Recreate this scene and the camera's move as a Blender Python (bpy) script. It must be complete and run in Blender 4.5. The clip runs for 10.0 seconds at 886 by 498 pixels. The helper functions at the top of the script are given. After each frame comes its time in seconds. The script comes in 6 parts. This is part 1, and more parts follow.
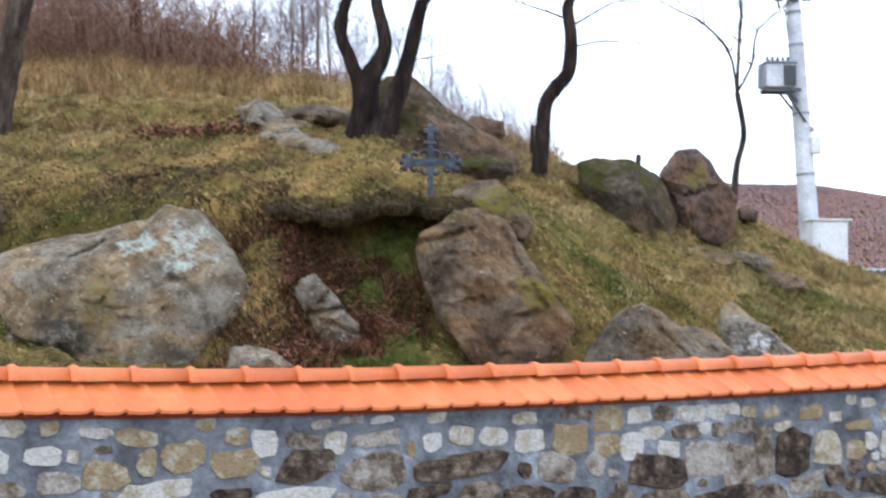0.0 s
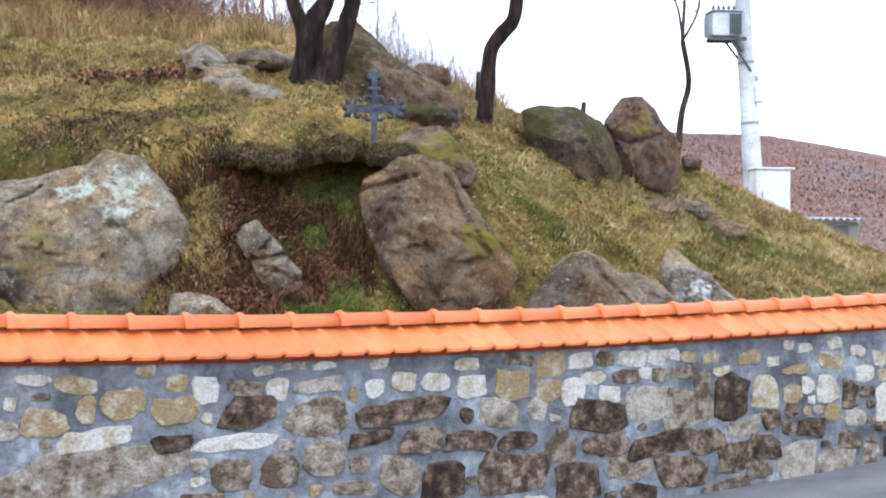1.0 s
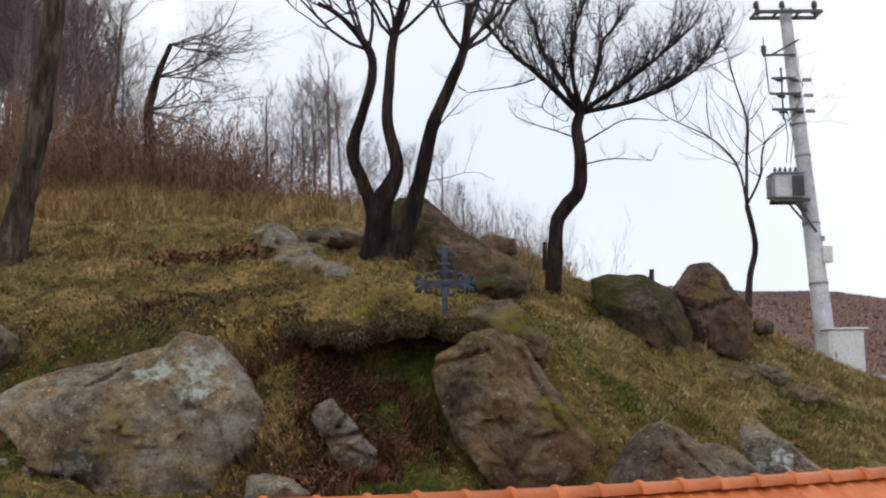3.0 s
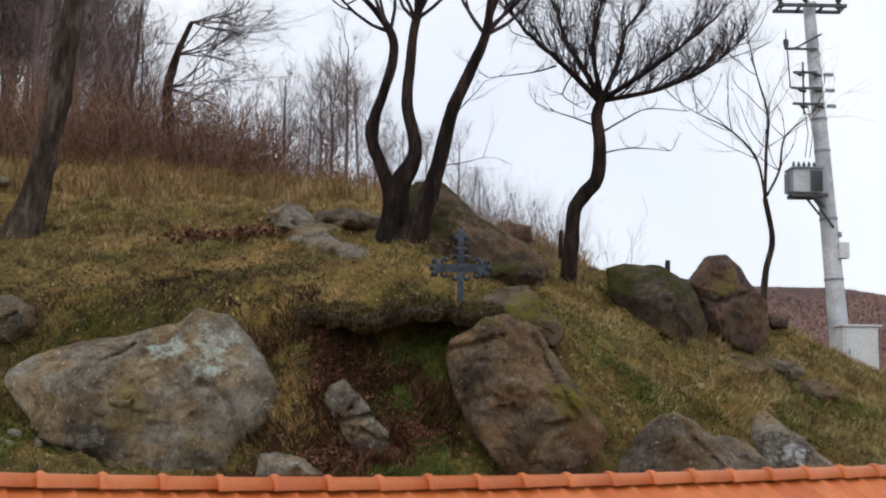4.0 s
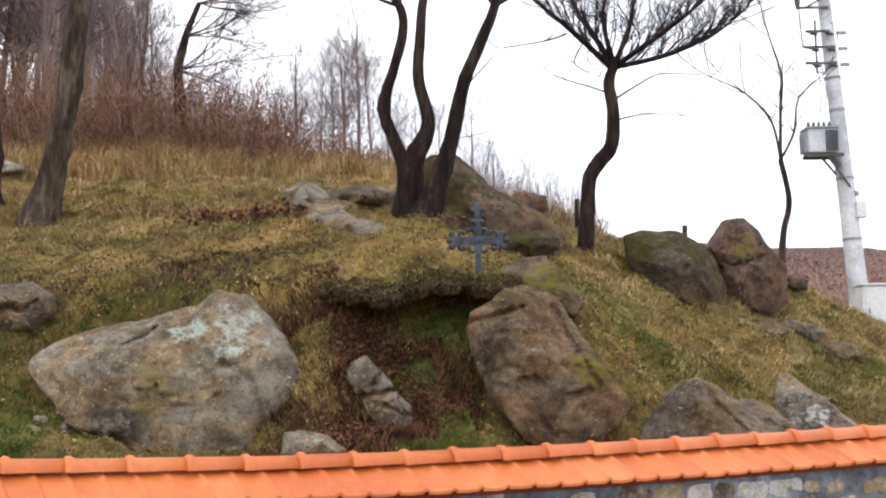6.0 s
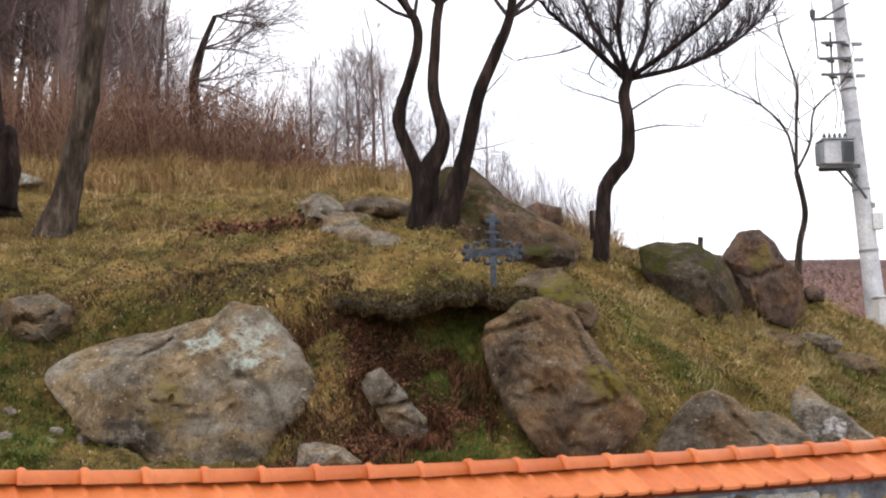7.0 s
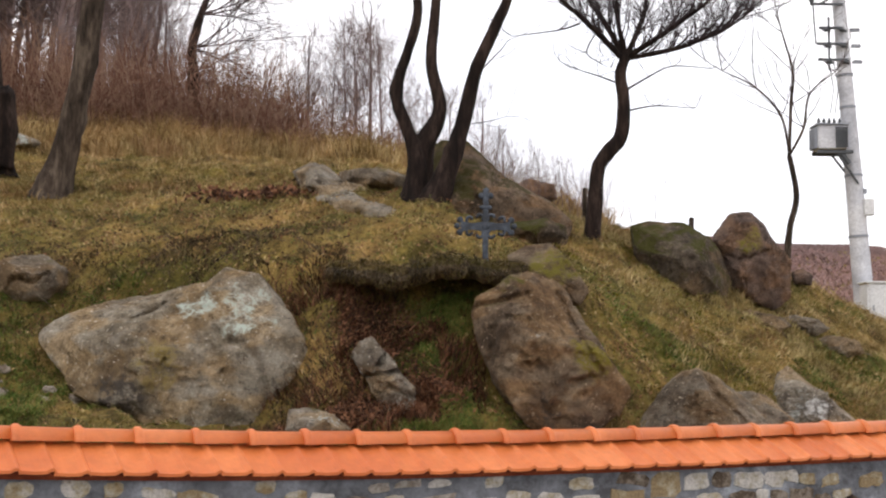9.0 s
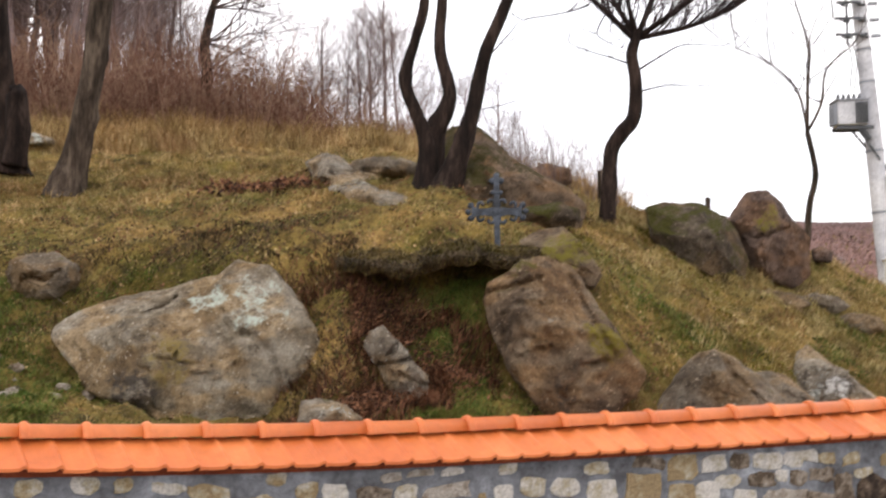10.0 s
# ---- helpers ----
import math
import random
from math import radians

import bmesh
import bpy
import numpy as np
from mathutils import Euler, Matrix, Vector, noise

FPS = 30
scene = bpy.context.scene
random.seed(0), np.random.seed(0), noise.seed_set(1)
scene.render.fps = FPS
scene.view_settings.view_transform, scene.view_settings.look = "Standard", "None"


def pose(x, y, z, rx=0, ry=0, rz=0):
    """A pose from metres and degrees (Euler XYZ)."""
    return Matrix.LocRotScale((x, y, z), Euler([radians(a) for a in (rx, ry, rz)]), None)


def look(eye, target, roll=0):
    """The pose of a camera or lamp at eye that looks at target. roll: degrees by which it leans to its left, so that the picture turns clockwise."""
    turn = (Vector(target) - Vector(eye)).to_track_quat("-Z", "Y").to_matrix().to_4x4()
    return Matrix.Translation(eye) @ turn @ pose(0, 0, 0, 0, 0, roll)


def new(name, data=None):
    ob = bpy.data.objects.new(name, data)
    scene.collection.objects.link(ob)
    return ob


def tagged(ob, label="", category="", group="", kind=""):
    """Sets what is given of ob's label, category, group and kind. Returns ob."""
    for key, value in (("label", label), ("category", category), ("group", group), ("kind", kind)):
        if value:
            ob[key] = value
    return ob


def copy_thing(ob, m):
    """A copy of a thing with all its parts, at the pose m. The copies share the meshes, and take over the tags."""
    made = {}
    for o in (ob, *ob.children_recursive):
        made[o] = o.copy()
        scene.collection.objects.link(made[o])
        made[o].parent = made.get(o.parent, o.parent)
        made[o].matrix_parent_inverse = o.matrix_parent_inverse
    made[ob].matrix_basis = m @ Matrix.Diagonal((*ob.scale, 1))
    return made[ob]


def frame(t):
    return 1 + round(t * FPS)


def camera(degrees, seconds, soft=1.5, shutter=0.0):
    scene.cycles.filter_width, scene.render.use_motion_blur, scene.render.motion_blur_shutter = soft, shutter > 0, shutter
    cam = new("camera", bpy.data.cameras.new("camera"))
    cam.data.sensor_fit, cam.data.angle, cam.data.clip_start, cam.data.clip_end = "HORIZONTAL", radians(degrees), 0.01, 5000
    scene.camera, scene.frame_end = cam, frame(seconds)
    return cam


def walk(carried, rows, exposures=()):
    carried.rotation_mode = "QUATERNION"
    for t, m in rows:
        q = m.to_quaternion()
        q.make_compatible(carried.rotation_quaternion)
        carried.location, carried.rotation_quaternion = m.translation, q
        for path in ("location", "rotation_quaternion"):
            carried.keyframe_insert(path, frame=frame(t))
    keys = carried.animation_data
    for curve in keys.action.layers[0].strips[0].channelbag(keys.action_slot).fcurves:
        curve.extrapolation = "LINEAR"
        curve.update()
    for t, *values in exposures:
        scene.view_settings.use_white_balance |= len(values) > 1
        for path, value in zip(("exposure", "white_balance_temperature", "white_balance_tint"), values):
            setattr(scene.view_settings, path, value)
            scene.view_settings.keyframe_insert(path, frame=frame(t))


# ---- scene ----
cam = camera(40.0, 10.0, soft=2.1, shutter=0.4)
PATH = [
    (0.0, 0.055, -0.009, 1.57, 92.48, -0.35, -1.55),
    (0.5, 0.093, -0.008, 1.561, 90.67, 0.54, -3.63),
    (1.0, 0.092, 0.008, 1.558, 90.07, -0.37, -3.97),
    (1.5, 0.082, -0.033, 1.566, 90.18, -0.02, -4.6),
    (2.0, 0.078, -0.029, 1.567, 90.57, 0.3, -4.19),
    (2.5, 0.071, -0.036, 1.623, 94.67, 1.39, -3.45),
    (3.0, 0.028, -0.016, 1.627, 97.83, 0.82, -0.9),
    (4.5, 0.0, 0.01, 1.595, 95.81, -1.09, -0.65),
    (5.0, 0.01, 0.0, 1.581, 94.32, -0.66, -0.99),
    (5.5, 0.0, 0.0, 1.6, 94.5, 0.02, -0.23),
    (6.0, -0.011, 0.013, 1.619, 95.9, 1.0, 0.45),
    (7.5, -0.017, 0.016, 1.615, 96.53, 0.78, 1.32),
    (8.0, -0.027, -0.012, 1.617, 96.57, 0.44, 1.3),
    (8.5, -0.042, -0.053, 1.606, 96.39, 0.15, 1.86),
    (9.0, -0.013, -0.089, 1.601, 95.22, -0.73, 0.62),
    (9.5, 0.047, -0.119, 1.623, 96.03, -0.84, 0.04),
    (10.0, 0.092, -0.015, 1.594, 94.68, 0.71, 1.93),
]
walk(cam, [(t, pose(*r)) for t, *r in PATH],
     exposures=[(0.0, 0.55, 5500, 10), (0.7, 0.88, 5550, 10), (2.2, 0.88, 5550, 10), (2.6, 0.22, 5800, 10), (3.0, -0.42, 6150, 10), (3.3, -0.45, 6150, 10),
                (4.3, -0.45, 6150, 10), (4.6, -0.38, 6150, 10), (5.1, 0.18, 6250, 11), (6.0, 0.38, 6250, 12), (7.5, 0.1, 6550, 14), (9.0, 0.06, 6650, 14), (10.0, 0.33, 6750, 15)])

# ---------------------------------------------------------------- light
world = bpy.data.worlds.new("overcast_sky")
scene.world = world
world.use_nodes = True
wn, wl = world.node_tree.nodes, world.node_tree.links
wn.clear()
w_out, w_bg = wn.new("ShaderNodeOutputWorld"), wn.new("ShaderNodeBackground")
w_sky, w_mix, w_noise, w_ramp = (wn.new("ShaderNodeTexSky"), wn.new("ShaderNodeMix"),
                                 wn.new("ShaderNodeTexNoise"), wn.new("ShaderNodeValToRGB"))
w_sky.sky_type, w_sky.sun_disc = "NISHITA", False
w_sky.sun_elevation, w_sky.sun_rotation = radians(48), radians(203)
w_gain = wn.new("ShaderNodeMix")
w_gain.data_type, w_gain.blend_type = "RGBA", "MULTIPLY"
w_gain.inputs[0].default_value = 1.0
w_gain.inputs[7].default_value = (0.1, 0.1, 0.1, 1)
w_mix.data_type = "RGBA"
w_mix.inputs[0].default_value = 0.88
w_noise.inputs["Scale"].default_value, w_noise.inputs["Detail"].default_value = 2.2, 4.0
w_ramp.color_ramp.elements[0].position, w_ramp.color_ramp.elements[0].color = 0.3, (0.93, 0.96, 1.02, 1)
w_ramp.color_ramp.elements[1].position, w_ramp.color_ramp.elements[1].color = 0.62, (1.12, 1.11, 1.11, 1)
wl.new(w_sky.outputs[0], w_gain.inputs[6])
wl.new(w_gain.outputs[2], w_mix.inputs[6])
wl.new(w_noise.outputs[0], w_ramp.inputs[0])
wl.new(w_ramp.outputs[0], w_mix.inputs[7])
wl.new(w_mix.outputs[2], w_bg.inputs[0])
w_bg.inputs[1].default_value = 1.35
wl.new(w_bg.outputs[0], w_out.inputs[0])

sun = new("sun", bpy.data.lights.new("sun", "SUN"))
sun.data.energy, sun.data.angle, sun.data.color = 0.5, radians(40), (1.0, 0.96, 0.9)
sun.matrix_basis = look((-5, -4, 16), (0, 8, 1))


# ---------------------------------------------------------------- helpers
def lattice(ix, iy, seed):
    h = np.sin(ix * 127.1 + iy * 311.7 + seed * 74.7) * 43758.5453
    return h - np.floor(h)


def vnoise(x, y, seed=0):
    """Smooth value noise, 0 to 1, on arrays."""
    x, y = np.asarray(x, float), np.asarray(y, float)
    ix, iy = np.floor(x), np.floor(y)
    fx, fy = x - ix, y - iy
    fx, fy = fx * fx * (3 - 2 * fx), fy * fy * (3 - 2 * fy)
    a, b = lattice(ix, iy, seed), lattice(ix + 1, iy, seed)
    c, d = lattice(ix, iy + 1, seed), lattice(ix + 1, iy + 1, seed)
    return (a * (1 - fx) + b * fx) * (1 - fy) + (c * (1 - fx) + d * fx) * fy


def fbm(x, y, seed=0, octaves=4):
    total, amp = 0, 0.5
    for k in range(octaves):
        total = total + amp * (vnoise(np.asarray(x) * 2 ** k, np.asarray(y) * 2 ** k, seed + k) - 0.5)
        amp *= 0.5
    return total


def fast_mesh(name, verts, faces, mat, smooth=True):
    """A mesh from arrays of vertices and of faces that all have the same number of corners."""
    verts, faces = np.asarray(verts, np.float32), np.asarray(faces, np.int32)
    me = bpy.data.meshes.new(name)
    me.vertices.add(len(verts))
    me.vertices.foreach_set("co", verts.ravel())
    n = faces.shape[1]
    me.loops.add(faces.size)
    me.loops.foreach_set("vertex_index", faces.ravel())
    me.polygons.add(len(faces))
    me.polygons.foreach_set("loop_start", np.arange(0, faces.size, n, dtype=np.int32))
    me.polygons.foreach_set("loop_total", np.full(len(faces), n, np.int32))
    me.polygons.foreach_set("use_smooth", np.full(len(faces), smooth, bool))
    me.update(calc_edges=True)
    me.materials.append(mat)
    return me


def bm_mesh(name, bm, mat, smooth=False):
    me = bpy.data.meshes.new(name)
    bm.to_mesh(me)
    bm.free()
    me.materials.append(mat)
    for p in me.polygons:
        p.use_smooth = smooth
    return me


def part(name, bm, mat, parent, label="", smooth=False):
    ob = new(name, bm_mesh(name, bm, mat, smooth))
    ob.parent = parent
    return tagged(ob, label)


def add_box(bm, cx, cy, cz, sx, sy, sz, bevel=0.0):
    r = bmesh.ops.create_cube(bm, size=1.0, matrix=Matrix.Translation((cx, cy, cz)) @ Matrix.Diagonal((sx, sy, sz, 1)))
    if bevel:
        edges = {e for v in r["verts"] for e in v.link_edges}
        bmesh.ops.bevel(bm, geom=list(edges), offset=bevel, segments=2, affect="EDGES", profile=0.6)


def add_tube(bm, pts, radii, sides=8, cap=True):
    """A tapered tube through the points."""
    pts = [Vector(p) for p in pts]
    rings, side = [], None
    for i, p in enumerate(pts):
        way = (pts[min(i + 1, len(pts) - 1)] - pts[max(i - 1, 0)]).normalized()
        if side is None:
            side = way.orthogonal().normalized()
        side = (side - way * side.dot(way)).normalized()
        other = way.cross(side)
        r = radii[i]
        rings.append([bm.verts.new(p + (side * math.cos(2 * math.pi * k / sides) + other * math.sin(2 * math.pi * k / sides)) * r)
                      for k in range(sides)])
    for a, b in zip(rings, rings[1:]):
        for k in range(sides):
            bm.faces.new((a[k], a[(k + 1) % sides], b[(k + 1) % sides], b[k]))
    if cap:
        bm.faces.new(rings[-1])
        bm.faces.new(rings[0][::-1])


class Limbs:
    """Gathers thin tapered tubes as arrays, for crowns of many twigs."""

    def __init__(self):
        self.v, self.f, self.n = [], [], 0

    def tube(self, pts, r0, r1, sides=3):
        pts = np.asarray(pts, float)
        m = len(pts)
        way = np.gradient(pts, axis=0)
        way /= np.linalg.norm(way, axis=1)[:, None] + 1e-9
        ref = np.array((0.31, 0.9, 0.29)) if abs(way[0][1]) < 0.8 else np.array((0.95, 0.1, 0.3))
        s = np.cross(way, ref)
        s /= np.linalg.norm(s, axis=1)[:, None] + 1e-9
        o = np.cross(way, s)
        r = np.linspace(r0, r1, m)[:, None] if np.isscalar(r0) else np.asarray(r0)[:, None]
        ang = np.arange(sides) * 2 * np.pi / sides
        ring = pts[:, None] + r[:, :, None] * (np.cos(ang)[None, :, None] * s[:, None] + np.sin(ang)[None, :, None] * o[:, None])
        self.v.append(ring.reshape(-1, 3))
        i, k = np.meshgrid(np.arange(m - 1), np.arange(sides), indexing="ij")
        a, b = i * sides + k, i * sides + (k + 1) % sides
        self.f.append(np.stack([a, b, b + sides, a + sides], -1).reshape(-1, 4) + self.n)
        self.n += m * sides

    def grow(self, start, way, length, radius, depth, rng, spread=0.6, droop=0.0, kids=3, up=0.15, sides=3, bend=0.3):
        """A limb that wanders and forks into ever thinner ones."""
        n = 4 if depth else 3
        pts, d, p = [np.array(start, float)], np.array(way, float), np.array(start, float)
        for _ in range(n):
            d = d + rng.normal(0, bend, 3) * 0.5 + np.array((0, 0, up - droop))
            d /= np.linalg.norm(d)
            p = p + d * length / n
            pts.append(p)
        self.tube(pts, radius, radius * 0.5, max(3, sides if depth > 1 else 3))
        if depth:
            for k in range(kids):
                at = rng.uniform(0.35, 1.0) if k else 1.0
                i = min(int(at * n), n - 1)
                q = pts[i] + (pts[i + 1] - pts[i]) * (at * n - i)
                nd = d + rng.normal(0, spread, 3)
                nd /= np.linalg.norm(nd)
                self.grow(q, nd, length * rng.uniform(0.5, 0.8), radius * 0.5, depth - 1, rng, spread, droop, kids, up, sides, bend)

    def mesh(self, name, mat):
        return fast_mesh(name, np.concatenate(self.v), np.concatenate(self.f), mat)


# ---------------------------------------------------------------- materials
def material(name, rough=0.85):
    m = bpy.data.materials.new(name)
    m.use_nodes = True
    nodes, links = m.node_tree.nodes, m.node_tree.links
    b = nodes["Principled BSDF"]
    b.inputs["Roughness"].default_value = rough
    b.inputs["Specular IOR Level"].default_value = 0.5 if rough < 0.7 else 0.2
    return m, nodes, links, b


def noise_node(nodes, links, scale, detail=5.0, rough=0.6, stretch=None, coords="pos"):
    t = nodes.new("ShaderNodeTexNoise")
    t.inputs["Scale"].default_value, t.inputs["Detail"].default_value, t.inputs["Roughness"].default_value = scale, detail, rough
    if coords == "pos":
        src = nodes.new("ShaderNodeNewGeometry").outputs["Position"]
    else:
        src = nodes.new("ShaderNodeTexCoord").outputs["Object"]
    if stretch:
        mp = nodes.new("ShaderNodeMapping")
        mp.inputs["Scale"].default_value = stretch
        links.new(src, mp.inputs[0])
        src = mp.outputs[0]
    links.new(src, t.inputs["Vector"])
    return t.outputs[0]


def ramp(nodes, links, src, stops):
    r = nodes.new("ShaderNodeValToRGB")
    while len(r.color_ramp.elements) < len(stops):
        r.color_ramp.elements.new(0.5)
    for e, (p, c) in zip(r.color_ramp.elements, stops):
        e.position, e.color = p, (*c, 1) if len(c) == 3 else c
    links.new(src, r.inputs[0])
    return r.outputs[0]


def mix(nodes, links, fac, a, b, mode="MIX"):
    m = nodes.new("ShaderNodeMix")
    m.data_type, m.blend_type = "RGBA", mode
    for sock, val in ((m.inputs[0], fac), (m.inputs[6], a), (m.inputs[7], b)):
        if isinstance(val, (int, float)):
            sock.default_value = val
        elif isinstance(val, tuple):
            sock.default_value = (*val, 1)
        else:
            links.new(val, sock)
    return m.outputs[2]


def bump(nodes, links, b, src, strength, distance):
    n = nodes.new("ShaderNodeBump")
    n.inputs["Strength"].default_value, n.inputs["Distance"].default_value = strength, distance
    links.new(src, n.inputs["Height"])
    links.new(n.outputs[0], b.inputs["Normal"])


def mask(nodes, links, src, lo, hi):
    return ramp(nodes, links, src, [(lo, (0, 0, 0)), (hi, (1, 1, 1))])


def rock_material(name, base, dark, light, moss=None, moss_at=0.6, lichen=None, lichen_at=0.62, grain=9.0, scale=1.0, top_only=True, colour_patches=()):
    m, nd, ln, b = material(name, 0.9)
    big = noise_node(nd, ln, 1.7 * scale, 4, 0.6)
    mid = noise_node(nd, ln, 6.5 * scale, 6, 0.65)
    fine = noise_node(nd, ln, grain * 5, 8, 0.8)
    col = ramp(nd, ln, big, [(0.4, dark), (0.5, base), (0.59, light)])
    col = mix(nd, ln, 0.5, col, ramp(nd, ln, mid, [(0.4, dark), (0.5, base), (0.6, light)]))
    hue = noise_node(nd, ln, 2.4 * scale, 3, 0.5, (1, 1, 1.7))
    col = mix(nd, ln, 0.6, col, ramp(nd, ln, hue, [(0.4, (0.9, 0.93, 0.96)), (0.49, (1, 1, 1)), (0.57, (1.25, 1.0, 0.66))]), "MULTIPLY")
    col = mix(nd, ln, 0.8, col, ramp(nd, ln, fine, [(0.3, (0.35, 0.33, 0.31)), (0.52, (1, 1, 1)), (0.75, (1.6, 1.55, 1.5))]), "MULTIPLY")
    dots = noise_node(nd, ln, 38, 3, 0.6)
    col = mix(nd, ln, mask(nd, ln, dots, 0.64, 0.68), col, tuple(min(1, q * 1.5) for q in light))
    pits = noise_node(nd, ln, 14, 8, 0.8)
    col = mix(nd, ln, 0.7, col, ramp(nd, ln, pits, [(0.37, (0.22, 0.20, 0.18)), (0.46, (1, 1, 1)), (0.66, (1.3, 1.27, 1.22))]), "MULTIPLY")
    up = nd.new("ShaderNodeSeparateXYZ")
    ln.new(nd.new("ShaderNodeNewGeometry").outputs["Normal"], up.inputs[0])
    if moss:
        field = noise_node(nd, ln, 2.6, 6, 0.7)
        if top_only:
            add = nd.new("ShaderNodeMath")
            add.operation = "MULTIPLY_ADD"
            add.inputs[1].default_value = 0.16
            ln.new(up.outputs[2], add.inputs[0])
            ln.new(field, add.inputs[2])
            field = add.outputs[0]
        mosscol = mix(nd, ln, noise_node(nd, ln, 30, 3), moss, tuple(c * 0.5 for c in moss))
        col = mix(nd, ln, mask(nd, ln, field, moss_at, moss_at + 0.1), col, mosscol)
    if lichen:
        spots = noise_node(nd, ln, 5.0, 8, 0.72)
        where = noise_node(nd, ln, 1.1, 2, 0.5)
        sel = mix(nd, ln, 1.0, mask(nd, ln, spots, lichen_at, lichen_at + 0.04), mask(nd, ln, where, 0.46, 0.56), "MULTIPLY")
        col = mix(nd, ln, sel, col, lichen)
    # patches of colour with a place of their own: point, radius, colour, how broken up
    for point, radius, tint, broken in colour_patches:
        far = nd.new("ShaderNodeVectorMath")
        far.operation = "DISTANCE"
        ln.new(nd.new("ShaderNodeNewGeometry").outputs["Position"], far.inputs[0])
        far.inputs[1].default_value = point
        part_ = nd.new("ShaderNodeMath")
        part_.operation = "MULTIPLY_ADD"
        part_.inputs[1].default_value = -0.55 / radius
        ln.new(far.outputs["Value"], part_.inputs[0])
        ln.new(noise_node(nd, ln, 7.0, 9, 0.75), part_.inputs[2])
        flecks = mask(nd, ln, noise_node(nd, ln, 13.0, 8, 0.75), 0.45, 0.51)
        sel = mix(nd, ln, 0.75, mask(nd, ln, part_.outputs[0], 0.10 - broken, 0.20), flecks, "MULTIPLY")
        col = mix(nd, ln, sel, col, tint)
    ln.new(col, b.inputs["Base Color"])
    vor = nd.new("ShaderNodeTexVoronoi")
    vor.feature = "DISTANCE_TO_EDGE"
    vor.inputs["Scale"].default_value = 2.3 * scale
    warp = nd.new("ShaderNodeVectorMath")
    warp.operation = "MULTIPLY_ADD"
    warp.inputs[1].default_value = (0.5, 0.5, 0.5)
    wob = nd.new("ShaderNodeTexNoise")
    wob.inputs["Scale"].default_value, wob.inputs["Detail"].default_value = 3.0, 4.0
    gpos = nd.new("ShaderNodeNewGeometry").outputs["Position"]
    ln.new(gpos, wob.inputs["Vector"])
    ln.new(wob.outputs["Color"], warp.inputs[0])
    ln.new(gpos, warp.inputs[2])
    ln.new(warp.outputs[0], vor.inputs["Vector"])
    crack = ramp(nd, ln, vor.outputs[0], [(0.0, (0, 0, 0)), (0.025, (1, 1, 1))])
    relief = mix(nd, ln, 0.06, mix(nd, ln, 0.5, mix(nd, ln, 0.4, mid, pits), fine), crack, "MULTIPLY")
    bump(nd, ln, b, relief, 1.0, 0.075)
    return m


def sward(nd, ln, col):
    """Wide patches that the turf and the grass on it share: brown, olive and straw, with painted shadowy gaps."""
    wide = noise_node(nd, ln, 0.75, 4, 0.6)
    near = noise_node(nd, ln, 2.8, 5, 0.65)
    col = mix(nd, ln, 0.8, col, ramp(nd, ln, wide, [(0.36, (0.72, 0.62, 0.52)), (0.45, (0.86, 0.92, 0.72)), (0.55, (1.08, 1.04, 0.88)), (0.66, (1.3, 1.2, 1.1))]), "MULTIPLY")
    # the darkest stop paints shade in the gaps between clumps
    return mix(nd, ln, 0.75, col, ramp(nd, ln, near, [(0.34, (0.42, 0.36, 0.30)), (0.45, (0.92, 0.88, 0.8)), (0.58, (1.1, 1.08, 0.98)), (0.7, (1.3, 1.26, 1.1))]), "MULTIPLY")


def mottled(name, colours, scale, rough=0.85, fine=40.0, bump_d=0.004, stretch=None, coords="pos", island=0.0, per_object=0.0, contrast=0.5, patchy=False):
    """Several colours in patches at two scales; island and per_object add a spread from piece to piece."""
    m, nd, ln, b = material(name, rough)
    a = noise_node(nd, ln, scale, 5, 0.65, stretch, coords)
    f = noise_node(nd, ln, fine, 5, 0.7, stretch, coords)
    n = len(colours)
    src = a
    if island or per_object:
        rnd = (nd.new("ShaderNodeNewGeometry").outputs["Random Per Island"] if island else nd.new("ShaderNodeObjectInfo").outputs["Random"])
        k = island or per_object
        ma = nd.new("ShaderNodeMath")
        ma.operation = "MULTIPLY_ADD"
        ma.inputs[1].default_value = k
        sub = nd.new("ShaderNodeMath")
        sub.operation = "SUBTRACT"
        sub.inputs[1].default_value = k / 2
        ln.new(rnd, ma.inputs[0])
        ln.new(a, ma.inputs[2])
        ln.new(ma.outputs[0], sub.inputs[0])
        src = sub.outputs[0]
    col = ramp(nd, ln, src, [(0.36 + 0.28 * i / max(n - 1, 1), c) for i, c in enumerate(colours)])
    col = mix(nd, ln, contrast, col, ramp(nd, ln, f, [(0.3, (0.45, 0.45, 0.45)), (0.5, (1, 1, 1)), (0.72, (1.45, 1.45, 1.45))]), "MULTIPLY")
    if patchy:
        col = sward(nd, ln, col)
    ln.new(col, b.inputs["Base Color"])
    if bump_d:
        bump(nd, ln, b, f, 0.8, bump_d)
    return m


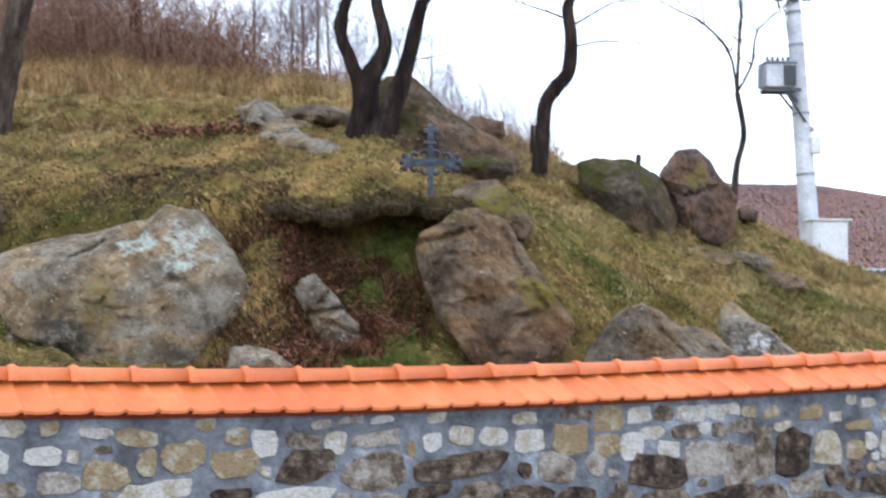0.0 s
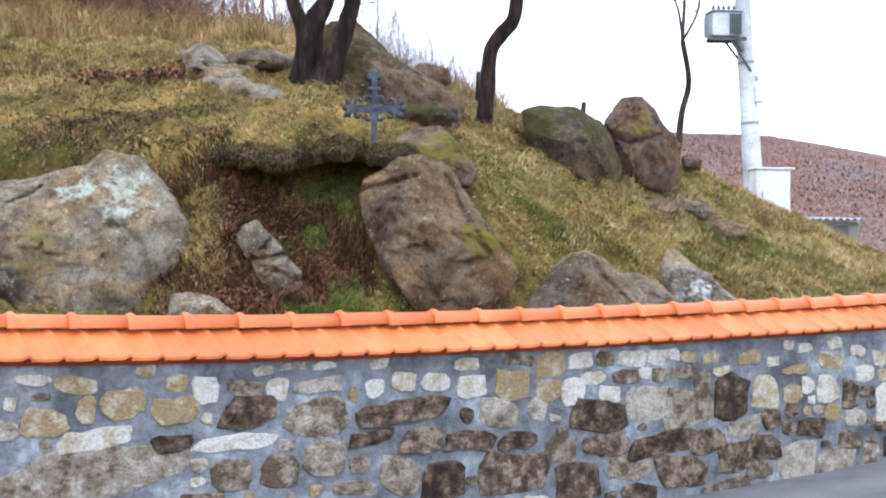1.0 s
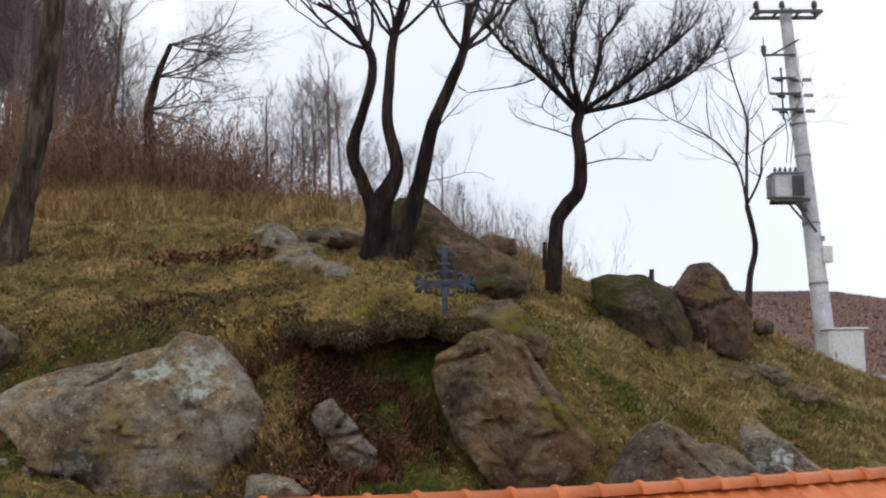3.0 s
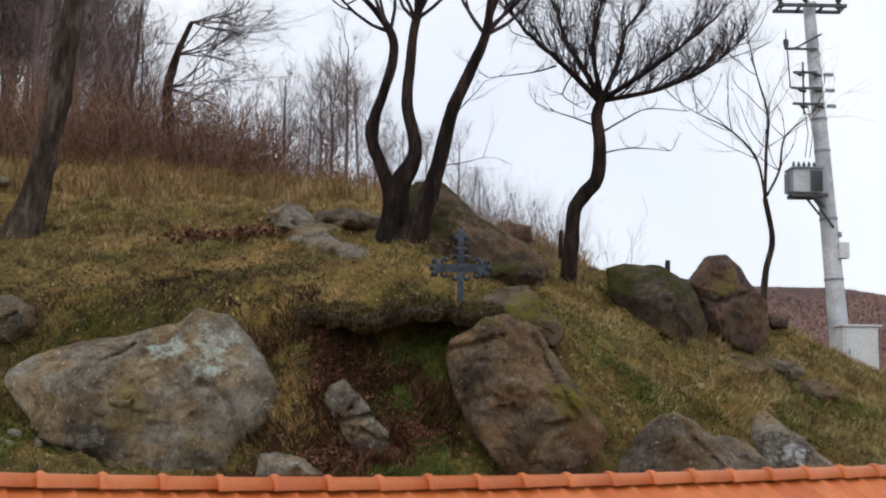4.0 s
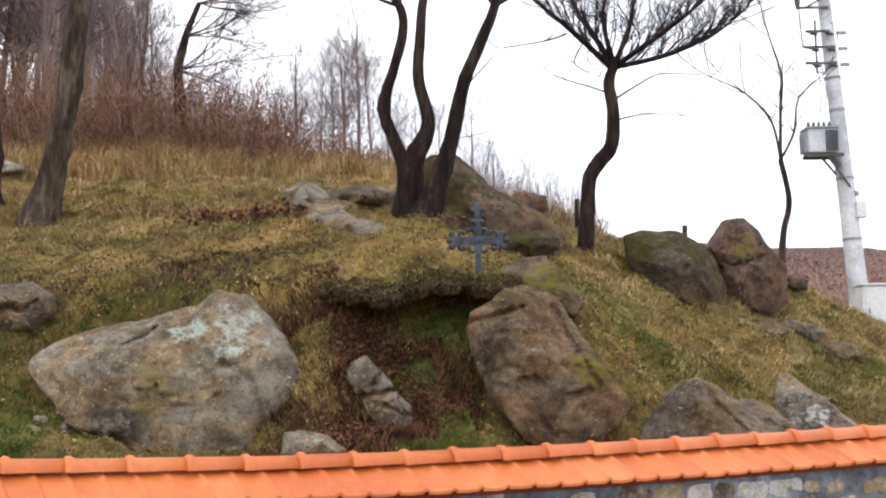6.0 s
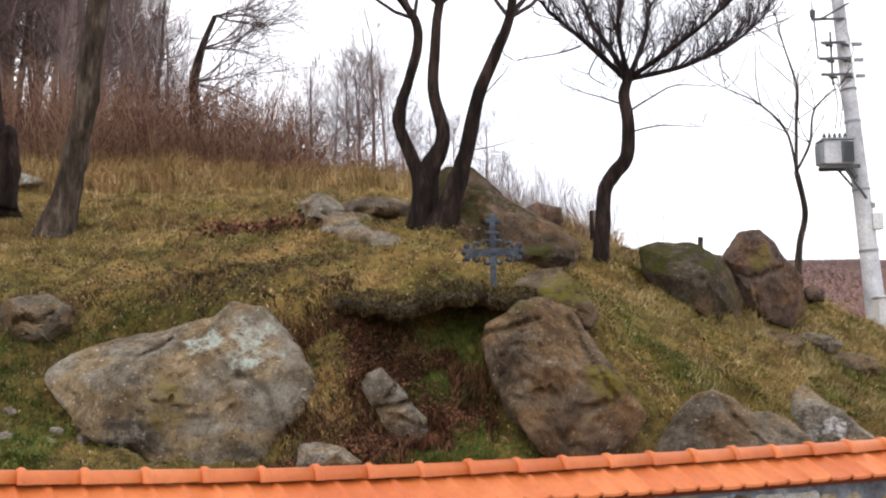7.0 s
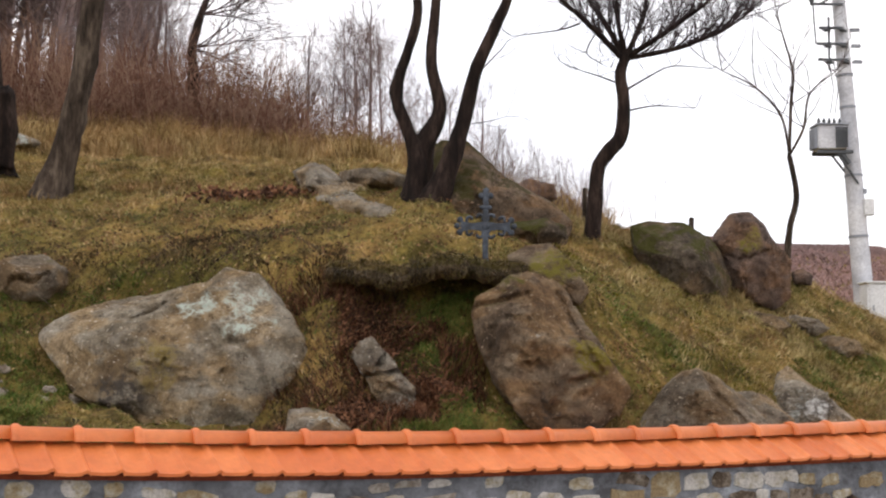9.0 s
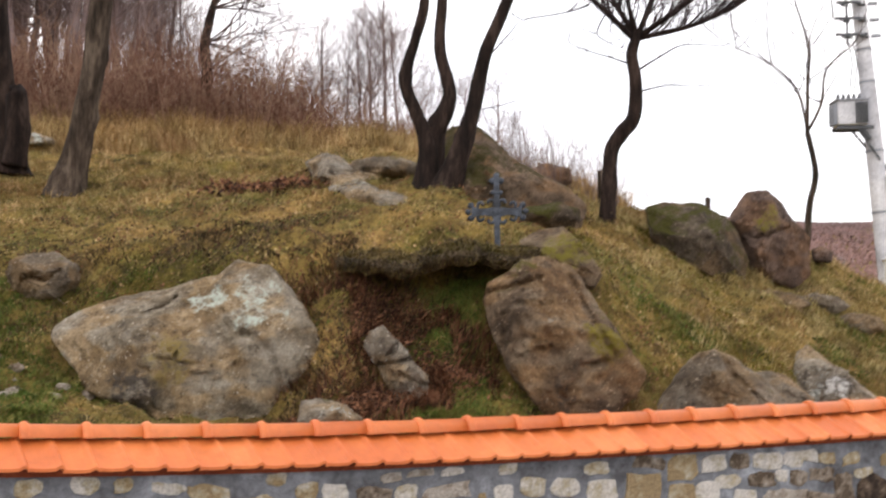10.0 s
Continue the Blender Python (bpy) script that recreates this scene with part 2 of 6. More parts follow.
M_ASPHALT = mottled("asphalt", [(0.10, 0.10, 0.105), (0.15, 0.15, 0.155), (0.19, 0.19, 0.19)], 0.9, 0.8, 160, 0.004)
M_MORTAR = mottled("grey_mortar", [(0.10, 0.10, 0.105), (0.17, 0.175, 0.187), (0.22, 0.228, 0.244), (0.36, 0.378, 0.405)], 3.2, 0.9, 22, 0.03)
M_STONE_PALE = mottled("pale_wall_stone", [(0.30, 0.22, 0.12), (0.40, 0.335, 0.22), (0.47, 0.425, 0.34), (0.58, 0.545, 0.49)], 11.0, 0.85, 55, 0.02, per_object=0.4, contrast=0.6)
M_STONE_BROWN = mottled("brown_wall_stone", [(0.035, 0.024, 0.018), (0.085, 0.059, 0.04), (0.15, 0.108, 0.075), (0.30, 0.235, 0.175)], 12.0, 0.88, 50, 0.04, per_object=0.22, contrast=0.8)
M_STONE_BUFF = mottled("buff_wall_stone", [(0.12, 0.088, 0.06), (0.25, 0.20, 0.15), (0.34, 0.29, 0.235), (0.46, 0.41, 0.35)], 11.0, 0.88, 50, 0.035, per_object=0.25, contrast=0.7)
M_TILE = mottled("orange_clay_tile", [(0.55, 0.130, 0.030), (0.61, 0.160, 0.038), (0.68, 0.198, 0.056)], 2.0, 0.5, 14, 0.0006, per_object=0.2, contrast=0.22)
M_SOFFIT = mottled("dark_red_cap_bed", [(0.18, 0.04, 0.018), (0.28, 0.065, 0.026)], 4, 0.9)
def turf_material():
    """Matted moss, thatch, soil and short grass in patches of several sizes."""
    m, nd, ln, b = material("matted_turf", 0.95)
    patch = noise_node(nd, ln, 0.8, 4, 0.6)
    clump = noise_node(nd, ln, 4.5, 5, 0.65)
    tuft = noise_node(nd, ln, 17, 6, 0.75)
    fine = noise_node(nd, ln, 75, 5, 0.8)
    dry = ramp(nd, ln, clump, [(0.3, (0.06, 0.042, 0.02)), (0.43, (0.20, 0.135, 0.055)), (0.56, (0.34, 0.24, 0.10)), (0.68, (0.13, 0.105, 0.03))])
    moss = ramp(nd, ln, clump, [(0.3, (0.04, 0.036, 0.014)), (0.5, (0.13, 0.115, 0.03)), (0.66, (0.25, 0.19, 0.065))])
    col = mix(nd, ln, mask(nd, ln, patch, 0.4, 0.6), dry, moss)
    col = mix(nd, ln, 0.8, col, ramp(nd, ln, tuft, [(0.3, (0.42, 0.38, 0.34)), (0.46, (0.92, 0.88, 0.84)), (0.6, (1.15, 1.1, 1.0)), (0.75, (1.5, 1.42, 1.3))]), "MULTIPLY")
    col = mix(nd, ln, 0.6, col, ramp(nd, ln, fine, [(0.32, (0.4, 0.38, 0.35)), (0.5, (1, 1, 1)), (0.7, (1.6, 1.55, 1.45))]), "MULTIPLY")
    ln.new(sward(nd, ln, col), b.inputs["Base Color"])
    bump(nd, ln, b, mix(nd, ln, 0.4, tuft, fine), 1.0, 0.05)
    return m


M_SOIL = turf_material()
M_ROCK_BOULDER = rock_material("lichened_boulder_rock", (0.29, 0.235, 0.16), (0.15, 0.12, 0.085), (0.44, 0.39, 0.31), None, scale=1.1, colour_patches=[
    ((-1.45, 8.75, 2.2), 0.3, (0.60, 0.67, 0.58), 0.0), ((-1.539, 8.6, 2.041), 0.40, (0.60, 0.67, 0.58), 0.0), ((-1.92, 8.7, 2.046), 0.25, (0.60, 0.67, 0.58), 0.0), ((-1.338, 8.6, 1.961), 0.2, (0.60, 0.67, 0.58), 0.0),
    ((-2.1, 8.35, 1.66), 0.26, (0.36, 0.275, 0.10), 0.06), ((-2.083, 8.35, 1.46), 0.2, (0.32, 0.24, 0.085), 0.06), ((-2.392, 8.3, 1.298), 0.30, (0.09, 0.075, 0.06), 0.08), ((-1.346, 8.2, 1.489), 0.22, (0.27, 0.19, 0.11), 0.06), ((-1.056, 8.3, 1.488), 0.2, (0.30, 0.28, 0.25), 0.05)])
M_ROCK_GREY = rock_material("weathered_grey_rock", (0.22, 0.172, 0.12), (0.11, 0.085, 0.06), (0.34, 0.29, 0.225), (0.17, 0.15, 0.03), 0.74)
M_ROCK_BROWN = rock_material("brown_mossy_rock", (0.19, 0.132, 0.082), (0.085, 0.058, 0.038), (0.32, 0.245, 0.165), (0.14, 0.12, 0.02), 0.70, (0.42, 0.40, 0.34), 0.66, colour_patches=[
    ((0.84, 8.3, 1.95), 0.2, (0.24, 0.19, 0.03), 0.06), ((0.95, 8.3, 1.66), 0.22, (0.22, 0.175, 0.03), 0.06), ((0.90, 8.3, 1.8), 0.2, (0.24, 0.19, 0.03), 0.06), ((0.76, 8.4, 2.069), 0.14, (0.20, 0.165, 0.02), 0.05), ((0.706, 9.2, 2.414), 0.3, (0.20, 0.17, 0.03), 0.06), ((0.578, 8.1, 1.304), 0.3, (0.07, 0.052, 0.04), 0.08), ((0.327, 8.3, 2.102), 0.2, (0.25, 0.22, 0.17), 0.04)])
M_ROCK_MOSS = rock_material("moss_covered_rock", (0.13, 0.10, 0.07), (0.06, 0.045, 0.035), (0.22, 0.175, 0.125), (0.09, 0.085, 0.016), 0.52, None)
M_ROCK_RED = rock_material("reddish_rock", (0.16, 0.11, 0.085), (0.055, 0.04, 0.036), (0.25, 0.17, 0.13), (0.15, 0.135, 0.02), 0.70, None, colour_patches=[((2.83, 11.75, 2.86), 0.30, (0.21, 0.18, 0.03), 0.06), ((3.04, 11.7, 2.28), 0.28, (0.24, 0.13, 0.10), 0.05)])
M_ROCK_PALE = rock_material("pale_lichened_rock", (0.27, 0.222, 0.162), (0.125, 0.10, 0.075), (0.43, 0.385, 0.315), (0.15, 0.14, 0.04), 0.78, (0.52, 0.54, 0.49), 0.57, colour_patches=[((2.80, 9.75, 1.53), 0.24, (0.74, 0.73, 0.69), 0.04), ((2.9, 9.7, 1.33), 0.2, (0.66, 0.65, 0.61), 0.03)])
M_BARK = mottled("dark_bark", [(0.008, 0.005, 0.004), (0.021, 0.013, 0.010), (0.055, 0.036, 0.028)], 9, 0.95, 38, 0.03, stretch=(1, 1, 0.25), contrast=0.8)
M_BARK_GREY = mottled("grey_brown_bark", [(0.022, 0.016, 0.011), (0.06, 0.043, 0.031), (0.13, 0.10, 0.074)], 9, 0.95, 38, 0.035, stretch=(1, 1, 0.22), contrast=0.8)
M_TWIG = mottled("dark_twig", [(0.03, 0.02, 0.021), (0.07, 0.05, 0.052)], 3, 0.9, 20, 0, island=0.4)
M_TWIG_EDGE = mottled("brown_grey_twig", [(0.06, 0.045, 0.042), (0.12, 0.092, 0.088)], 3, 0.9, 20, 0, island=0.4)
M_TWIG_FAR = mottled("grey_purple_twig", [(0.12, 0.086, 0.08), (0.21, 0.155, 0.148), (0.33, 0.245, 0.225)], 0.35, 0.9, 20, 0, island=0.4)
M_SHRUB = mottled("rust_brown_scrub", [(0.14, 0.066, 0.043), (0.24, 0.128, 0.086), (0.35, 0.225, 0.155)], 0.5, 0.95, 20, 0, island=0.5)
M_DEADLEAF = mottled("rust_dead_leaf", [(0.04, 0.02, 0.012), (0.12, 0.048, 0.026), (0.24, 0.115, 0.06)], 5, 0.9, 20, 0, island=0.6)
M_GRASS = mottled("dry_olive_grass", [(0.10, 0.09, 0.028), (0.175, 0.148, 0.05), (0.275, 0.222, 0.095), (0.38, 0.305, 0.155)], 5.0, 0.8, 14.0, 0, island=0.35, patchy=True)
M_GREEN = mottled("fresh_green_grass", [(0.06, 0.10, 0.018), (0.11, 0.15, 0.026), (0.20, 0.20, 0.05)], 3.4, 0.8, 12.0, 0, island=0.4)
M_WEED = mottled("dark_brown_weed", [(0.04, 0.03, 0.016), (0.085, 0.06, 0.032), (0.16, 0.11, 0.06)], 4.0, 0.9, 6.0, 0, island=0.5)
M_RUST_GRASS = mottled("orange_brown_grass", [(0.27, 0.178, 0.09), (0.42, 0.287, 0.155), (0.55, 0.41, 0.255)], 2.0, 0.85, 9.0, 0, island=0.4, patchy=True)
M_ROCK_TAN = rock_material("tan_scuffed_rock", (0.14, 0.10, 0.066), (0.07, 0.05, 0.033), (0.25, 0.175, 0.12), (0.085, 0.07, 0.02), 0.58, None)
M_STRAW = mottled("straw_grass", [(0.27, 0.205, 0.10), (0.38, 0.30, 0.165), (0.50, 0.41, 0.25)], 3.0, 0.85, 12.0, 0, island=0.4, patchy=True)
M_CONCRETE = mottled("whitewashed_concrete", [(0.42, 0.43, 0.46), (0.58, 0.59, 0.62), (0.70, 0.71, 0.73)], 1.6, 0.8, 30, 0.003)
M_STEEL = mottled("grey_painted_steel", [(0.22, 0.24, 0.27), (0.30, 0.32, 0.35)], 4, 0.5, 60, 0)
M_DARKSTEEL = mottled("dark_steel", [(0.05, 0.055, 0.06), (0.09, 0.1, 0.11)], 4, 0.5, 60, 0)
M_WHITEBOX = mottled("white_painted_sheet", [(0.62, 0.63, 0.63), (0.74, 0.75, 0.75)], 2, 0.5, 30, 0)
M_IRON = mottled("blue_grey_painted_iron", [(0.010, 0.014, 0.02), (0.024, 0.031, 0.044), (0.06, 0.075, 0.098)], 14, 0.55, 60, 0.002)
M_SHEDWALL = mottled("grey_green_plaster", [(0.16, 0.17, 0.15), (0.24, 0.25, 0.22), (0.3, 0.31, 0.28)], 0.8, 0.9, 12, 0.01)
M_PLASTER = mottled("pale_plaster", [(0.5, 0.52, 0.54), (0.62, 0.64, 0.66)], 1, 0.9, 12, 0.01)
# russet paled and greyed: the haze of distance is mixed into the colour
M_FARWOOD_HAZED = mottled("distant_russet_wood", [(0.20, 0.135, 0.125), (0.26, 0.165, 0.15), (0.31, 0.185, 0.155), (0.26, 0.205, 0.195)], 0.028, 0.95, 0.3, 0, island=0.12, contrast=0.2)

# ---------------------------------------------------------------- the lie of the land
WALL_M = 0.45                                   # the wall runs away to the right
WALL_Y0 = 7.35


def wall_y(x):
    return WALL_Y0 + WALL_M * np.asarray(x, float)


def ridge_z(x):
    x = np.asarray(x, float)
    near = np.clip(x, -4.0, 4.5)
    return 1.165 + np.where(near < 0, 0.0100, 0.0038) * near ** 2


def road_z(x):
    s = np.clip((np.asarray(x, float) - 0.5) / 5.5, 0, 1)
    return -0.14 + 0.30 * s * s + 0.12 * np.clip((np.asarray(x, float) - 6) / 20, 0, 3)


# heights of the hillside, in metres: x, y, z
SLOPE = [
    (-3.11, 7.3, 1.2), (-2.6, 7.9, 1.23), (-2.15, 7.7, 1.2), (-0.81, 8.2, 1.21), (-0.06, 8.3, 1.21), (1.09, 8.9, 1.18), (1.93, 9.4, 1.16), (2.98, 10, 1.16), (3.77, 10.4, 1.22), (-0.56, 8.9, 1.64), (-0.88, 8.8, 1.74), (-0.15, 9.05, 1.85), (-0.15, 9.3, 2.01), (-0.58, 9.25, 2.04), (0.28, 9.3, 2.05), (-0.16, 9.62, 2.43), (-0.6, 9.6, 2.4), (0.29, 9.68, 2.45), (-1.04, 9.5, 2.35), (-2.68, 8.6, 1.26), (-2.06, 8.5, 1.15), (-1.37, 8.6, 1.11), (-2.57, 9.6, 2.23), (-3.68, 10.2, 2.5), (-1.54, 9.3, 2.28), (-1.35, 10.5, 2.73), (0.2, 9.8, 2.51), (-2.8, 11.2, 2.85), (-2.21, 12.6, 3.37), (-4.4, 13, 3.33), (-4.43, 17, 4.64), (-2.36, 16.5, 4.4), (-0.91, 15.5, 4.08)
]
SHOULDER = [
    (-0.29, 11.4, 3.13), (0.43, 11, 2.75), (0.64, 11, 2.68), (1.34, 12, 2.86), (0.86, 10, 2.39), (1.05, 9.6, 2.09), (1.75, 11.6, 2.52), (2.05, 10.9, 2.06), (2.88, 11.8, 2.07), (3.69, 12.5, 2.01), (4.25, 12.8, 1.87), (1.55, 9.7, 1.65), (2.43, 10.4, 1.65), (3.5, 11.2, 1.52), (4.63, 12.6, 1.66), (4.8, 12, 1.44), (3.76, 13.2, 2.42), (4.12, 13.4, 2.30), (4.44, 13.6, 2.2), (7.06, 21, 1.94), (-7.13, 17, 4.74), (-5.4, 12.5, 3.23), (1.21, 14, 3.23)
]
OUTLYING = [(-14, 7, 2.2), (-14, 14, 4.9), (-14, 22, 7.2), (-8, 26, 7.0), (-3, 26, 5.6), (1, 24, 4.2), (5, 26, 2.4),
            (10, 30, 0.8), (14, 20, 0.6), (9, 15, 0.7), (9, 12.4, 0.5), (14, 14.5, 0.5), (-10, 4.5, 1.1), (-26, 30, 10.0), (-16, 40, 10.0), (0, 42, 5.5), (22, 24, 0.4)]
_pts = np.array(SLOPE + SHOULDER + OUTLYING, float)


def _kernel(dx, dy):
    return np.sqrt(dx * dx + dy * dy + 0.16)


_A = _kernel(_pts[:, None, 0] - _pts[None, :, 0], _pts[:, None, 1] - _pts[None, :, 1]) - np.eye(len(_pts)) * 0.02
_W = np.linalg.solve(_A, _pts[:, 2] - 2.0)


def hill(x, y, rough=True):
    """Height of the turf behind the wall."""
    x, y = np.broadcast_arrays(np.asarray(x, float), np.asarray(y, float))
    z = np.full(x.shape, 2.0)
    for (px, py, _), w in zip(_pts, _W):
        z = z + w * _kernel(x - px, y - py)
    far = np.clip((np.hypot(x, y - 12) - 24) / 22, 0, 1)
    far = far * far * (3 - 2 * far)
    away = 0.6 + np.clip(-x - 4, 0, 60) * 0.26
    # the wooded ridge across the valley
    ridge = 33 + 9 * fbm(x / 90, y / 200, 5) - np.clip(x - 100, 0, 60) * 0.15
    s = np.clip((y - 150) / 170, 0, 1)
    away = away + np.where(x > -60, ridge * s * s * (3 - 2 * s), 0)
    z = z * (1 - far) + away * far
    if rough:
        z = z + 0.16 * fbm(x * 1.3, y * 1.3, 3) + (0.22 * fbm(x * 3.6, y * 3.6, 9, 5) + 0.09 * fbm(x * 11, y * 11, 21, 3)) * np.clip((20 - np.hypot(x, y - 10)) / 4, 0, 1)
    return z


def ground_z(x, y):
    x, y = np.broadcast_arrays(np.asarray(x, float), np.asarray(y, float))
    behind = (y > wall_y(x)) & (x < 7.9) | (y > 19.5) & (x >= 7.9)
    behind = behind | (y > wall_y(x) + 60)
    return np.where(behind, np.maximum(hill(x, y), road_z(x) - 0.3), road_z(x) - 0.06)


def spaced(knots):
    """Coordinates from stretches (start, end, step)."""
    return np.concatenate([np.arange(a, b, s) for a, b, s in knots])


gx = spaced([(-420, -60, 30), (-60, -16, 3), (-16, -6, 0.35), (-6, 7.6, 0.085), (7.6, 16, 0.4), (16, 60, 3), (60, 430, 20)])
gy = spaced([(-120, -10, 10), (-10, 4, 0.8), (4, 14.2, 0.085), (14.2, 24, 0.22), (24, 60, 1.5), (60, 420, 15), (420, 900, 60)])
GX, GY = np.meshgrid(gx, gy, indexing="ij")
GZ = ground_z(GX, GY)
idx = np.arange(GX.size).reshape(GX.shape)
quads = np.stack([idx[:-1, :-1], idx[1:, :-1], idx[1:, 1:], idx[:-1, 1:]], -1).reshape(-1, 4)
ground = new("ground", fast_mesh("ground", np.stack([GX, GY, GZ], -1).reshape(-1, 3), quads, M_SOIL))
tagged(ground, "rough hillside of short dry olive turf and bare soil", "ground", kind="structure")

# road in front of the wall
rx = spaced([(-60, -8, 2), (-8, 12, 0.25), (12, 62, 2)])
RX, RT = np.meshgrid(rx, np.linspace(0, 1, 14), indexing="ij")
RY = (wall_y(RX) - 0.02) * RT + (wall_y(RX) - 11) * (1 - RT)
RZ = road_z(RX) + 0.006 * fbm(RX * 2, RY * 2, 4)
idx = np.arange(RX.size).reshape(RX.shape)
quads = np.stack([idx[:-1, :-1], idx[1:, :-1], idx[1:, 1:], idx[:-1, 1:]], -1).reshape(-1, 4)
tagged(new("road", fast_mesh("road", np.stack([RX, RY, RZ], -1).reshape(-1, 3), quads, M_ASPHALT)),
       "worn grey asphalt road along the stone wall", "road", kind="structure")


# ---------------------------------------------------------------- rocks
def groove_depth(x, z, grooves):
    """How far a crack cuts in at a point of the front; grooves: points (x, z), half width, depth."""
    cut = 0.0
    for line, half, deep in grooves:
        for (x0, z0), (x1, z1) in zip(line, line[1:]):
            dx, dz = x1 - x0, z1 - z0
            u = min(1.0, max(0.0, ((x - x0) * dx + (z - z0) * dz) / (dx * dx + dz * dz)))
            off = math.hypot(x - x0 - dx * u, z - z0 - dz * u)
            if off < half:
                cut = max(cut, deep * (1 - off / half) ** 0.7)
    return cut


def rock(name, label, place, outline, depth, mat, seed, rough=0.05, level=5, tilt=0.0, sharp=0.7, strata=0.0, category="rock", sink=0.0, grooves=(), facet=0.6):
    """A boulder whose front outline is given in metres round its middle; it bulges to the front and back
    and is broken into facets, pits and cracks."""
    rng = random.Random(seed)
    ang = [math.atan2(z, x) for x, z in outline]
    rad = [math.hypot(x, z) for x, z in outline]
    order = sorted(range(len(ang)), key=lambda k: ang[k])
    a = np.array([ang[k] for k in order])
    r = np.array([rad[k] for k in order])
    a, r = np.concatenate([a - 2 * np.pi, a, a + 2 * np.pi]), np.concatenate([r, r, r])
    bm = bmesh.new()
    bmesh.ops.create_icosphere(bm, subdivisions=level, radius=1.0)
    cuts = [(Vector((rng.uniform(-0.8, 0.8), -1.0, rng.uniform(-0.4, 0.9))).normalized(), rng.uniform(0.42, 0.72)) for _ in range(7)]
    size = float(np.mean(rad))
    for v in bm.verts:
        p = v.co.copy()
        for n, d in cuts:
            over = p.dot(n) - d
            if over > 0:
                p -= n * over * 0.92
        flat = math.hypot(p.x, p.z)
        th = math.atan2(p.z, p.x)
        # a straight side between two outline corners
        k = int(np.searchsorted(a, th)) - 1
        a0, a1, r0, r1 = a[k], a[k + 1], r[k], r[k + 1]
        x0, z0, x1, z1 = r0 * math.cos(a0), r0 * math.sin(a0), r1 * math.cos(a1), r1 * math.sin(a1)
        c, s = math.cos(th), math.sin(th)
        den = c * (z1 - z0) - s * (x1 - x0)
        reach = (x0 * (z1 - z0) - z0 * (x1 - x0)) / den if abs(den) > 1e-9 else r0
        full = min(math.hypot(v.co.x, v.co.z), 1.0)
        s_ = (flat / max(full, 1e-6)) * full ** sharp if full > 0 else 0
        q = Vector((reach * c * s_, depth * p.y, reach * s * s_))
        q.y += tilt * q.z
        w = q * (1.0 / max(size, 0.2))
        nz = noise.fractal(w * 1.6 + Vector((seed * 3.1, 0, 0)), 1.0, 2.1, 4)
        ridged = abs(noise.noise(w * 1.9 + Vector((0, seed * 1.7, 0))))
        step = (math.sin((q.z * 0.8 + q.x * 0.5 + nz * 0.1) * 26) * strata) if strata else 0
        fade = 0.35 + 0.65 * min(1.0, abs(p.y) * 1.5)
        crag = noise.fractal(w * 9.0 + Vector((seed, 4, 2)), 0.75, 2.2, 5)
        # tilted planes, one to a cell, break the face into facets
        _, near = noise.voronoi(w * 2.1 + Vector((nz * 0.5, seed, crag * 0.15)))
        cell = near[0]
        lean = noise.noise_vector(cell * 7.3)
        plane = lean.dot(w * 2.1 + Vector((nz * 0.5, seed, crag * 0.15)) - cell)
        pit = max(0.0, noise.noise(w * 9.0 + Vector((2, seed, 7))) - 0.45)
        move = nz * rough * 0.8 + crag * rough * 0.6 + plane * rough * 2.4 * facet - pit * rough * 2.0 - max(0.0, 0.05 - ridged) * rough * 9 + step
        q += v.co.normalized() * move * fade * max(size, 0.25)
        if grooves and v.co.y < 0:
            q.y += groove_depth(q.x + place[0] + nz * 0.03, q.z + place[2] + crag * 0.02, grooves)
        v.co = q
    bmesh.ops.recalc_face_normals(bm, faces=bm.faces)
    ob = new(name, bm_mesh(name, bm, mat, True))
    ob.location = Vector(place) - Vector((0, 0, sink))
    return tagged(ob, label, category)


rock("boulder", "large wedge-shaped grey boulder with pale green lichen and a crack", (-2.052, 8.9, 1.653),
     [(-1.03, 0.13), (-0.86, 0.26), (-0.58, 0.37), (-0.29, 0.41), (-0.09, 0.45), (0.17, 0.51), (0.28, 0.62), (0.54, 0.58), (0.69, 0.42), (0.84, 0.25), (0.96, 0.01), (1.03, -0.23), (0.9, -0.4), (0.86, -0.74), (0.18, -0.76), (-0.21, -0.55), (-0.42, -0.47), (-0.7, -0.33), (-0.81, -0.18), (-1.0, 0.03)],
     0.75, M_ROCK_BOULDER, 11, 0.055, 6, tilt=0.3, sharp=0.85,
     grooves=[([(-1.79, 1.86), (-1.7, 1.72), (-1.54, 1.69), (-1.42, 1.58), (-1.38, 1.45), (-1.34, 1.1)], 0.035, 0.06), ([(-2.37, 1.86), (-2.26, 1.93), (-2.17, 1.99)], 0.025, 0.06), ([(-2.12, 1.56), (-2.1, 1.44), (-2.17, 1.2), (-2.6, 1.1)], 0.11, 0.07)])
